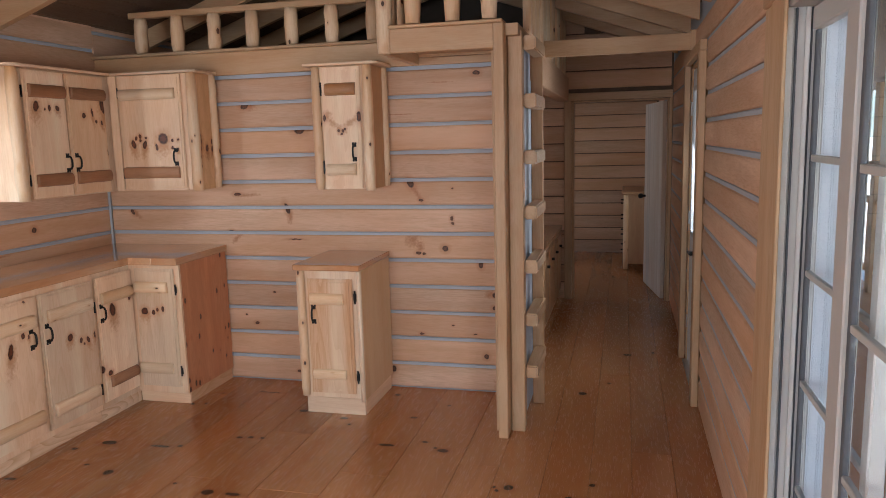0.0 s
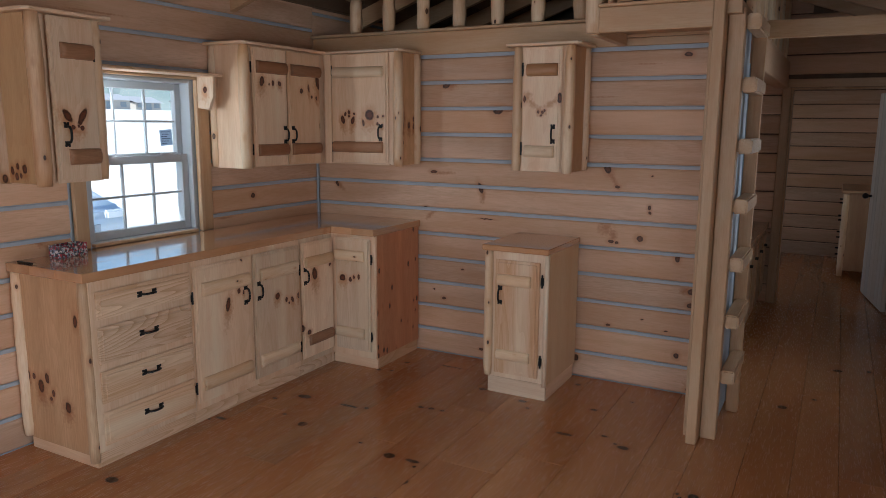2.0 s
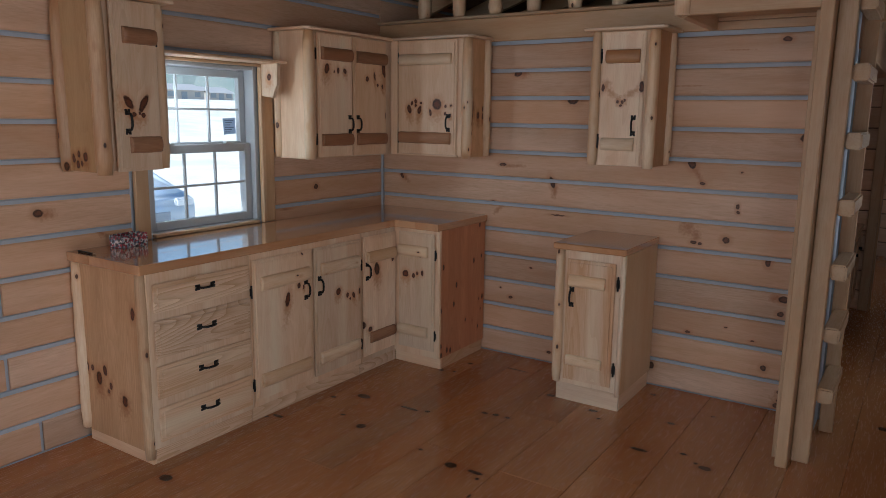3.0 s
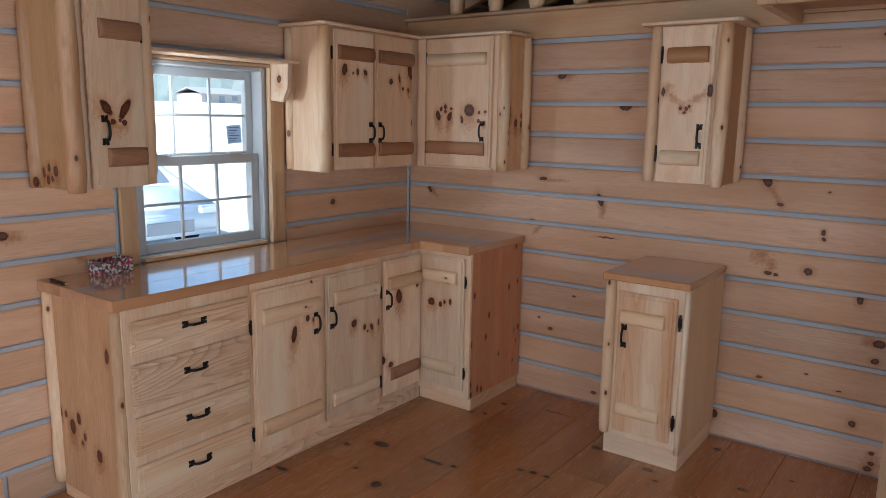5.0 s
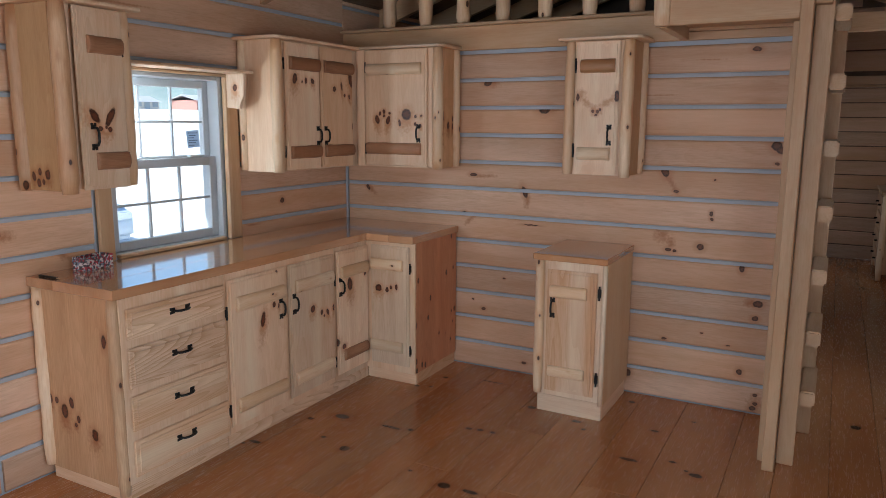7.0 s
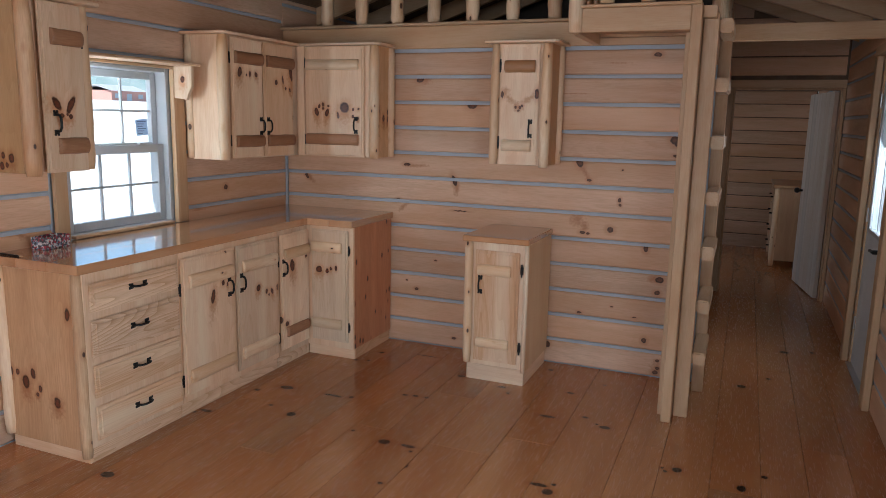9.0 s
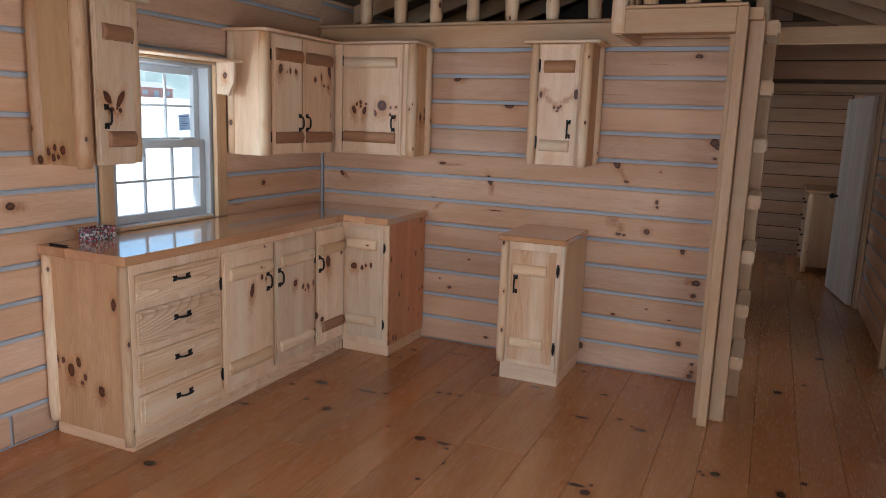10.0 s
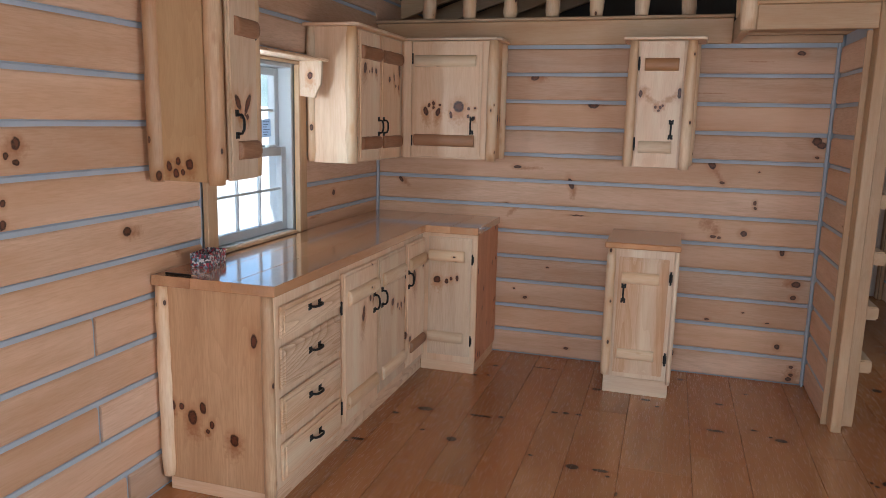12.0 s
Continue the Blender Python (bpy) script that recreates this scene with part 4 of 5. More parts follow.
pane = part("pane", box(XR + 0.07, 7.396, 0.996, XR + 0.076, 8.104, 1.704, 0), glass, bed_window, "clear glass")
pane.visible_shadow = False
bm = bmesh.new()
for a in ((7.27, 7.348, 0.95, 1.75), (8.152, 8.23, 0.95, 1.75), (7.27, 8.23, 0.87, 0.949), (7.27, 8.23, 1.751, 1.83)):
    box(XR - 0.022, a[0], a[2], XR - 0.001, a[1], a[3], 0.003, bm)
part("casing", bm, trim_z, bed_window)

# ---- kitchen: base cabinets ----
FX = -2.875                                      # face frames of the long run
drawers = thing("drawer_cabinet", (-3.13, 2.34, 0), "pine base cabinet with four drawers and peeled log corners", "cabinet")
part("body", box(-3.38, 2.065, 0.10, FX - 0.02, 2.63, 0.871, 0.002), cab_z, drawers)
part("face_frame", box(FX - 0.02, 2.062, 0.075, FX, 2.631, 0.871, 0.002), cab_z, drawers)
end_mat = knotted("end_panel_pine", [(-0.21, -.09, .016, .022), (-0.165, -.09, .011, .014), (-0.115, -.13, .021, .032), (-0.065, -.085, .014, .024), (-0.045, -.18, .009, .011), (-0.025, -.15, .011, .018), (.075, -.20, .021, .026), (.175, .22, .014, .03)], "xz", (0.68, 0.43, 0.245), (0.45, 0.25, 0.125), "z")
part("end_panel", box(-3.36, 2.045, 0.06, -2.90, 2.064, 0.871, 0.002), end_mat, drawers, "knotty pine end panel")
part("base_board", box(-3.37, 2.058, 0.0, FX - 0.015, 2.075, 0.059, 0.002), cab_x, drawers)
part("toe_board", box(-2.905, 2.076, 0.0, -2.89, 2.63, 0.099, 0.002), cab_y, drawers)
part("corner_log", round_log((-2.902, 2.056, 0.02), (-2.902, 2.056, 0.87), 0.026, 14, 12, None, 3), peel_brown, drawers, "peeled round log corner", True)
part("wall_log", round_log((-3.365, 2.048, 0.06), (-3.365, 2.048, 0.87), 0.03, 14, 12, ((0, -1, 0), 0.004), 4), peel_z, drawers, "peeled half log", True)
for z0, z1 in ((0.692, 0.82), (0.486, 0.657), (0.302, 0.453), (0.104, 0.262)):
    d = door_leaf(drawers, (FX, 2.085, z0), (FX, 2.615, z1), (1, 0, 0), cab_y, "drawer", 0.016)
    pull(d, (FX + 0.019, 2.35, (z0 + z1) / 2 + 0.012), (1, 0, 0), (0, 1, 0))

doors = thing("door_cabinet", (-3.13, 3.05, 0), "pine base cabinet with two boarded doors and half-log slats", "cabinet")
part("body", box(-3.38, 2.632, 0.10, FX - 0.02, 3.468, 0.871, 0.002), cab_z, doors)
part("face_frame", box(FX - 0.02, 2.632, 0.075, FX, 3.468, 0.871, 0.002), cab_z, doors)
part("toe_board", box(-2.905, 2.632, 0.0, -2.89, 3.468, 0.099, 0.002), cab_y, doors)
door_mats = [knotted("base_door_pine_a", [(0.019, 0.124, 0.016, 0.04, 12), (0.101, 0.182, 0.012, 0.016), (0.136, 0.169, 0.007, 0.01), (0.129, 0.348, 0.006, 0.007)], "yz"),
             knotted("base_door_pine_b", [(-0.008, 0.09, 0.018, 0.022, 30), (0.068, 0.055, 0.012, 0.016), (0.122, 0.045, 0.01, 0.02, -25), (0.092, 0.03, 0.007, 0.008), (0.176, 0.058, 0.01, 0.018)], "yz"),
             knotted("base_door_pine_c", [(-0.038, 0.161, 0.024, 0.04, -10), (-0.161, -0.165, 0.022, 0.024), (-0.102, -0.2, 0.018, 0.016), (0.115, 0.198, 0.012, 0.012)], "yz"),
             knotted("base_door_pine_d", [(-0.076, 0.105, 0.022, 0.022), (-0.015, 0.098, 0.012, 0.016), (0.013, 0.116, 0.008, 0.011), (0.049, 0.12, 0.009, 0.018)], "xz")]
for (y0, y1), mat, pull_y, hinge_y in (((2.635, 3.05), door_mats[0], 2.995, 2.628), ((3.063, 3.455), door_mats[1], 3.10, 3.462)):
    d = door_leaf(doors, (FX, y0, 0.112), (FX, y1, 0.836), (1, 0, 0), mat)
    part("slat", slat((FX + 0.019, y0 + 0.045, 0.712), (FX + 0.019, y1 - 0.03, 0.712), 0.036, (1, 0, 0), int(y0 * 100)), peel_y, d, "peeled half-log slat", True)
    part("slat", slat((FX + 0.019, y0 + 0.035, 0.212), (FX + 0.019, y1 - 0.03, 0.212), 0.036, (1, 0, 0), int(y0 * 90)), peel_y, d, "peeled half-log slat", True)
    pull(d, (FX + 0.019, pull_y, 0.625), (1, 0, 0), (0, 0, 1))
    for z in (0.68, 0.20):
        hinge(d, (FX + 0.008, hinge_y, z), (1, 0, 0))

corner = thing("corner_cabinet", (-2.95, 4.0, 0), "L-shaped pine corner cabinet with a knotty red end panel", "cabinet")
part("body", box(-3.38, 3.47, 0.10, FX - 0.02, 4.32, 0.871, 0.002), cab_z, corner)
part("body", box(FX - 0.019, 3.815, 0.10, -2.555, 4.32, 0.871, 0.002), cab_z, corner)
part("face_frame", box(FX - 0.019, 3.47, 0.075, FX, 3.795, 0.871, 0.002), cab_z, corner)
part("face_frame", box(FX - 0.019, 3.796, 0.075, -2.535, 3.814, 0.871, 0.002), cab_z, corner)
part("toe_board", box(-2.905, 3.47, 0.0, -2.89, 3.83, 0.099, 0.002), cab_y, corner)
part("toe_board", box(-2.889, 3.83, 0.0, -2.545, 3.845, 0.099, 0.002), cab_x, corner)
part("end_panel", box(-2.553, 3.815, 0.075, -2.535, 4.325, 0.871, 0.002), red_z, corner, "reddish knotty pine end panel")
part("base_board", box(-2.56, 3.846, 0.0, -2.545, 4.325, 0.074, 0.002), cab_y, corner)
d = door_leaf(corner, (FX, 3.478, 0.112), (FX, 3.79, 0.84), (1, 0, 0), door_mats[2])
part("slat", slat((FX + 0.019, 3.505, 0.715), (FX + 0.019, 3.77, 0.715), 0.036, (1, 0, 0), 31), peel_y, d, "peeled half-log slat", True)
part("slat", slat((FX + 0.019, 3.53, 0.222), (FX + 0.019, 3.765, 0.222), 0.034, (1, 0, 0), 32), bark_y, d, "dark bark-brown half-log slat", True)
pull(d, (FX + 0.019, 3.505, 0.635), (1, 0, 0), (0, 0, 1))
d = door_leaf(corner, (-2.832, 3.795, 0.12), (-2.565, 3.795, 0.848), (0, -1, 0), door_mats[3])
part("slat", slat((-2.825, 3.776, 0.735), (-2.605, 3.776, 0.735), 0.034, (0, -1, 0), 33), peel_x, d, "peeled half-log slat", True)
part("slat", slat((-2.825, 3.776, 0.235), (-2.605, 3.776, 0.235), 0.034, (0, -1, 0), 34), peel_x, d, "peeled half-log slat", True)
for z in (0.72, 0.22):
    hinge(d, (-2.562, 3.79, z), (0, -1, 0))

worktop = thing("worktop", (-3.1, 3.0, 0.872), "glossy L-shaped glued pine worktop with dark knots", "worktop")
slab_pine = pine("worktop_slab_pine", TOP_L, TOP_D, "y", 0.16, 1.0, knots=[(-2.95, 2.40, .03, .02), (-3.05, 2.52, .03, .012), (-3.17, 2.58, .035, .015), (-2.92, 2.6, .02, .012), (-3.1, 3.72, .05, .012), (-2.9, 3.7, .04, .014), (-3.25, 3.3, .03, .012)], plane="xy", world_space=True, wild=0.03, rings=0.3)
slab_pine.node_tree.nodes["Principled BSDF"].inputs["Coat IOR"].default_value = 1.7
slab_pine.node_tree.nodes["Principled BSDF"].inputs["Coat Roughness"].default_value = 0.10
for x0, x1, y0 in ((-3.392, -3.214, 2.018), (-3.214, -3.03, 2.018), (-3.03, -2.848, 2.018), (-2.848, -2.69, 3.756), (-2.69, -2.525, 3.756)):
    part("board", box(x0, y0, 0.872, x1, 4.33, 0.914, 0.002), slab_pine, worktop)

# ---- kitchen: island ----
island = thing("small_cabinet", (-1.59, 4.06, 0), "narrow free-standing pine cabinet with one door and a worktop", "cabinet")
part("body", box(-1.765, 3.835, 0.10, -1.42, 4.318, 0.851, 0.002), cab_z, island)
part("side_panel", box(-1.419, 3.825, 0.095, -1.40, 4.32, 0.851, 0.002), pine("pale_side_pine", (0.76, 0.58, 0.38), (0.64, 0.45, 0.25), "z", 0.45, wild=0.0, rings=0.15), island, "plain pale pine side")
part("face_frame", box(-1.765, 3.815, 0.105, -1.42, 3.834, 0.851, 0.002), cab_z, island)
part("toe_board", box(-1.771, 3.835, 0.0, -1.412, 3.852, 0.098, 0.002), cab_x, island)
part("base_board", box(-1.425, 3.853, 0.0, -1.411, 4.32, 0.094, 0.002), pine("knotty_base_board", CAB_L, CAB_D, "y", wild=0.5), island)
part("corner_log", round_log((-1.762, 3.812, 0.105), (-1.762, 3.812, 0.85), 0.027, 14, 12, None, 9), peel_z, island, "peeled round log corner", True)
part("corner_bead", round_log((-1.413, 3.815, 0.08), (-1.413, 3.815, 0.85), 0.014, 10, 8, None, 10, 0.02), cab_z, island, "", True)
d = door_leaf(island, (-1.72, 3.815, 0.135), (-1.45, 3.815, 0.805), (0, -1, 0), pine("ringed_door_pine", CAB_L, (0.52, 0.27, 0.12), "z", 0.4, wild=0.0, rings=0.75), "door", 0.014)
part("slat", slat((-1.70, 3.796, 0.69), (-1.50, 3.796, 0.69), 0.033, (0, -1, 0), 51), peel_x, d, "peeled half-log slat", True)
part("slat", slat((-1.70, 3.796, 0.25), (-1.50, 3.796, 0.25), 0.03, (0, -1, 0), 52), peel_x, d, "peeled half-log slat", True)
pull(d, (-1.685, 3.796, 0.60), (0, -1, 0), (0, 0, 1))
for z in (0.70, 0.235):
    hinge(d, (-1.438, 3.812, z), (0, -1, 0), 0.06)
island_top = thing("small_worktop", (-1.59, 4.06, 0.852), "thick pine board top on the narrow cabinet", "worktop")
part("slab", box(-1.80, 3.785, 0.852, -1.395, 4.328, 0.886, 0.005), slab_pine, island_top)

# ---- kitchen: wall cabinets ----
def crown(parent, outline, z):
    bm = prism(outline, 2, z, z + 0.016, 0.003)
    part("crown", bm, cab_x, parent)


upper_left = thing("wall_cabinet", (-3.25, 3.68, 1.29), "pine wall cabinet with two doors and dark half-log slats", "cabinet", "kitchen wall cabinets")
part("body", box(-3.395, 3.335, 1.29, -3.132, 4.33, 2.004, 0.002), cab_z, upper_left)
part("end_panel", box(-3.35, 3.318, 1.288, -3.15, 3.334, 2.004, 0.002), cab_z, upper_left, "pale pine end panel")
part("corner_log", round_log((-3.14, 3.345, 1.278), (-3.14, 3.345, 2.004), 0.034, 14, 10, None, 15), peel_z, upper_left, "peeled round log corner", True)
part("wall_log", round_log((-3.365, 3.322, 1.285), (-3.365, 3.322, 2.004), 0.026, 14, 10, ((0, -1, 0), 0.004), 16), peel_z, upper_left, "peeled half log", True)
um = [knotted("upper_door_pine_a", [(-0.078, 0.155, 0.02, 0.03, 15), (0.02, 0.147, 0.01, 0.018), (0.079, 0.148, 0.014, 0.016, -30), (-0.015, 0.14, 0.006, 0.007)], "yz"),
      knotted("upper_door_pine_b", [(0.131, 0.175, 0.02, 0.05, -15), (-0.034, 0.113, 0.016, 0.016), (0.038, 0.132, 0.008, 0.026, -10), (0.067, 0.079, 0.01, 0.01), (0.115, 0.071, 0.009, 0.014, -15), (0.164, -0.108, 0.014, 0.024)], "yz"),
      knotted("upper_door_pine_c", [(-0.131, -0.069, 0.016, 0.028, 15), (-0.111, -0.033, 0.008, 0.014, -20), (-0.082, -0.021, 0.01, 0.014), (-0.081, -0.046, 0.008, 0.01), (-0.051, -0.074, 0.014, 0.026, -20), (0.032, -0.089, 0.01, 0.022, 10), (0.08, -0.038, 0.034, 0.034), (0.145, -0.05, 0.009, 0.01), (0.185, -0.045, 0.008, 0.008), (0.143, -0.096, 0.01, 0.01), (0.179, -0.105, 0.009, 0.01), (-0.04, -0.031, 0.008, 0.008)], "xz"),
      knotted("upper_door_pine_d", [(-.104, .062, .010, .022), (.108, .066, .012, .030), (-.018, -.010, .008, .009), (.008, -.014, .008, .010), (.022, -.004, .007, .008), (.0, -.032, .008, .008)], "xz", smears=[(-.055, .034, .085, .022, -34), (.056, .034, .085, .022, 34), (.0, -.012, .04, .03), (-.085, .075, .03, .04)]),
      knotted("upper_door_pine_e", [(-0.051, -0.064, 0.018, 0.034, -38), (0.026, -0.068, 0.016, 0.044, 32), (-0.026, -0.115, 0.012, 0.01), (0.003, -0.11, 0.007, 0.007), (0.021, -0.118, 0.012, 0.012)], "yz")]
for (y0, y1), mat, py, hy, seed in (((3.39, 3.69), um[0], 3.66, 3.383, 21), ((3.70, 4.02), um[1], 3.735, None, 22)):
    d = door_leaf(upper_left, (-3.131, y0, 1.298), (-3.131, y1, 1.995), (1, 0, 0), mat)
    part("slat", slat((-3.112, y0 + 0.025, 1.885), (-3.112, y1 - 0.012, 1.885), 0.036, (1, 0, 0), seed), bark_y, d, "dark bark-brown half-log slat", True)
    part("slat", slat((-3.112, y0 + 0.025, 1.395), (-3.112, y1 - 0.012, 1.395), 0.036, (1, 0, 0), seed + 5), bark_y, d, "dark bark-brown half-log slat", True)
    pull(d, (-3.112, py, 1.485), (1, 0, 0), (0, 0, 1))
    for z in (1.88, 1.40) if hy else ():
        hinge(d, (-3.126, hy, z), (1, 0, 0))
crown(upper_left, [(-3.396, 3.28), (-3.10, 3.28), (-3.08, 3.30), (-3.08, 4.07), (-3.396, 4.335)], 2.005)

upper_rear = thing("wall_cabinet", (-2.8, 4.2, 1.29), "pine wall cabinet with a knotty door beside the corner", "cabinet", "kitchen wall cabinets")
part("body", box(-3.13, 4.082, 1.295, -2.552, 4.33, 2.004, 0.002), cab_z, upper_rear)
part("side_panel", box(-2.551, 4.09, 1.292, -2.535, 4.33, 2.004, 0.002), knotted("knotty_side", [(-.085, -.045, .018, .040), (-.085, -.10, .012, .020), (-.01, -.10, .014, .022), (.05, -.06, .014, .018), (.05, -.105, .014, .02)], "yz", (0.70, 0.44, 0.24), (0.50, 0.27, 0.12)), upper_rear, "knotty pine side panel")
part("stile", box(-3.11, 4.066, 1.292, -3.06, 4.0815, 2.004, 0.002), cab_z, upper_rear)
part("bottom_rail", box(-3.059, 4.066, 1.2925, -2.60, 4.0815, 1.302, 0.001), cab_x, upper_rear)
part("corner_log", round_log((-2.545, 4.085, 1.278), (-2.545, 4.085, 2.004), 0.033, 14, 10, None, 17), peel_z, upper_rear, "peeled round log corner", True)
part("wall_log", round_log((-2.535, 4.295, 1.285), (-2.535, 4.295, 2.004), 0.03, 14, 10, ((1, 0, 0), 0.004), 18), peel_z, upper_rear, "peeled half log", True)
d = door_leaf(upper_rear, (-3.05, 4.081, 1.304), (-2.61, 4.081, 1.998), (0, -1, 0), um[2])
part("slat", slat((-3.035, 4.062, 1.885), (-2.645, 4.062, 1.885), 0.034, (0, -1, 0), 23), peel_x, d, "peeled half-log slat", True)
part("slat", slat((-3.035, 4.062, 1.405), (-2.645, 4.062, 1.405), 0.036, (0, -1, 0), 24), bark_x, d, "dark bark-brown half-log slat", True)
pull(d, (-2.665, 4.062, 1.50), (0, -1, 0), (0, 0, 1))
for z in (1.90, 1.40):
    hinge(d, (-3.055, 4.076, z), (0, -1, 0))
crown(upper_rear, [(-3.078, 4.04), (-2.52, 4.04), (-2.495, 4.065), (-2.495, 4.335), (-3.39, 4.336)], 2.0052)

small = thing("wall_cabinet", (-1.57, 4.2, 1.285), "narrow pine wall cabinet with a V-knotted door", "cabinet", "kitchen wall cabinets")
part("body", box(-1.74, 4.09, 1.288, -1.402, 4.33, 1.996, 0.002), cab_z, small)
part("side_panel", box(-1.4015, 4.10, 1.29, -1.388, 4.33, 1.996, 0.002), pine("small_side", (0.62, 0.38, 0.19), (0.46, 0.25, 0.11), "z", wild=0.12, rings=0.25), small)
part("corner_log", round_log((-1.728, 4.088, 1.28), (-1.728, 4.088, 1.996), 0.028, 14, 10, None, 25), peel_z, small, "peeled round log corner", True)
part("corner_log", round_log((-1.415, 4.088, 1.272), (-1.415, 4.088, 1.996), 0.031, 14, 10, None, 26), peel_z, small, "peeled round log corner", True)
part("wall_log", round_log((-1.39, 4.30, 1.285), (-1.39, 4.30, 1.996), 0.027, 14, 10, ((1, 0, 0), 0.004), 27), peel_z, small, "peeled half log", True)
d = door_leaf(small, (-1.69, 4.089, 1.292), (-1.458, 4.089, 1.99), (0, -1, 0), um[3])
part("slat", slat((-1.665, 4.07, 1.865), (-1.48, 4.07, 1.865), 0.036, (0, -1, 0), 28), pine("brown_slat", (0.46, 0.25, 0.12), (0.34, 0.16, 0.07), "x", wild=0.0, rings=0.2), d, "brown half-log slat", True)
part("slat", slat((-1.672, 4.07, 1.405), (-1.49, 4.07, 1.405), 0.034, (0, -1, 0), 29), peel_x, d, "peeled half-log slat", True)
pull(d, (-1.50, 4.07, 1.505), (0, -1, 0), (0, 0, 1))
for z in (1.87, 1.42):
    hinge(d, (-1.697, 4.082, z), (0, -1, 0), 0.06)
crown(small, [(-1.785, 4.03), (-1.36, 4.03), (-1.34, 4.05), (-1.34, 4.335), (-1.785, 4.335)], 1.997)

far_left = thing("wall_cabinet", (-3.25, 2.21, 1.28), "pine wall cabinet beside the window, its door ajar", "cabinet", "kitchen wall cabinets")
part("body", box(-3.395, 2.05, 1.285, -3.116, 2.36, 2.014, 0.002), cab_z, far_left)
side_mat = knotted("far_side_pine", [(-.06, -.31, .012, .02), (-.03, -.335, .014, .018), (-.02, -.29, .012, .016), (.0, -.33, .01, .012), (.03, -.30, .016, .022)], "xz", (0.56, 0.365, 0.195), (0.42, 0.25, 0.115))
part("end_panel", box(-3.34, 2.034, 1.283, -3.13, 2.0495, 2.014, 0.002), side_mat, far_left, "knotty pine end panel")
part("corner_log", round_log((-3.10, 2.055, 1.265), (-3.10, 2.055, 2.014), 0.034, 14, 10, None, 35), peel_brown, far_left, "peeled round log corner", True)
part("corner_log", round_log((-3.13, 2.368, 1.28), (-3.13, 2.368, 2.014), 0.028, 14, 10, None, 36), peel_z, far_left, "peeled round log corner", True)
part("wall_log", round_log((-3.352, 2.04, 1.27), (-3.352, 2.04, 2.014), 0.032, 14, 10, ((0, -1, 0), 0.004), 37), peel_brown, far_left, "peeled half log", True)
d = door_leaf(far_left, (-3.112, 2.105, 1.285), (-3.112, 2.337, 2.008), (1, 0, 0), um[4])
part("slat", slat((-3.093, 2.155, 1.865), (-3.093, 2.325, 1.865), 0.035, (1, 0, 0), 38), bark_y, d, "dark bark-brown half-log slat", True)
part("slat", slat((-3.093, 2.165, 1.40), (-3.093, 2.325, 1.40), 0.036, (1, 0, 0), 39), bark_y, d, "dark bark-brown half-log slat", True)
pull(d, (-3.093, 2.16, 1.50), (1, 0, 0), (0, 0, 1))
for z in (1.86, 1.40):
    hinge(d, (-3.103, 2.337, z), (1, 0, 0))
pivot = Vector((-3.112, 2.337, 1.65)) - far_left.location
ajar = radians(4.5)
d.location = pivot + Matrix.Rotation(ajar, 3, "Z") @ (d.location - pivot)
d.rotation_euler.z = ajar
crown(far_left, [(-3.396, 1.995), (-3.08, 1.995), (-3.055, 2.02), (-3.055, 2.41), (-3.396, 2.41)], 2.015)

# ---- small things on the worktop ----
box_print = material("printed_card", 0.35, 0, (0.6, 0.5, 0.5))
n = Nodes(box_print)
spots = n.put("ShaderNodeTexVoronoi")
n.wire(spots.inputs["Vector"], n.put("ShaderNodeTexCoord").outputs["Object"])
spots.inputs["Scale"].default_value = 130.0
hue = n.put("ShaderNodeSeparateColor", spots.outputs["Color"]).outputs
colour = n.mix(n.maths("GREATER_THAN", hue[0], 0.45), (0.72, 0.70, 0.68), (0.07, 0.07, 0.08))
colour = n.mix(n.maths("GREATER_THAN", hue[1], 0.72), colour, (0.45, 0.05, 0.08))
colour = n.mix(n.maths("GREATER_THAN", hue[2], 0.82), colour, (0.25, 0.35, 0.45))
n.wire(n.shader.inputs["Base Color"], colour)
carton = thing("small_carton", (-3.31, 2.28, 0.915), "small open printed carton, black white and red", "box")
bm = bmesh.new()
for a in ((-3.352, 2.205, 0.915, -3.268, 2.355, 0.918), (-3.352, 2.205, 0.918, -3.349, 2.355, 0.972), (-3.271, 2.205, 0.918, -3.268, 2.355, 0.972), (-3.349, 2.205, 0.918, -3.271, 2.208, 0.972), (-3.349, 2.352, 0.918, -3.271, 2.355, 0.972)):
    box(*a[:3], *a[3:], 0.0008, bm)
bmesh.ops.rotate(bm, verts=bm.verts, cent=(-3.31, 2.28, 0.94), matrix=Matrix.Rotation(radians(8), 3, "Z"))
part("tray", bm, box_print, carton)
pencil = thing("pencil", (-3.285, 2.05, 0.915), "dark flat carpenter's pencil lying on the worktop", "pencil")
part("body", box(-3.345, 2.044, 0.9145, -3.225, 2.056, 0.922, 0.002), iron, pencil)
bm = prism([(2.0445, 0.9155), (2.0555, 0.9155), (2.0555, 0.9215), (2.0445, 0.9215)], 0, -3.2245, -3.205)
for v in bm.verts:
    if v.co.x > -3.21:
        v.co.y, v.co.z = 2.05 + (v.co.y - 2.05) * 0.2, 0.918 + (v.co.z - 0.918) * 0.2
part("tip", bm, trim_x, pencil, "sharpened wooden tip")

# ---- outdoors ----
pale_ground = material("pale_dry_grass", 0.9, 0, (0.5, 0.47, 0.38))
n = Nodes(pale_ground)
where = n.put("ShaderNodeNewGeometry").outputs["Position"]
colour = n.mix(n.range(n.noise(where, 0.35, 5.0), 0.4, 0.65), (0.72, 0.71, 0.68), (0.56, 0.56, 0.50))
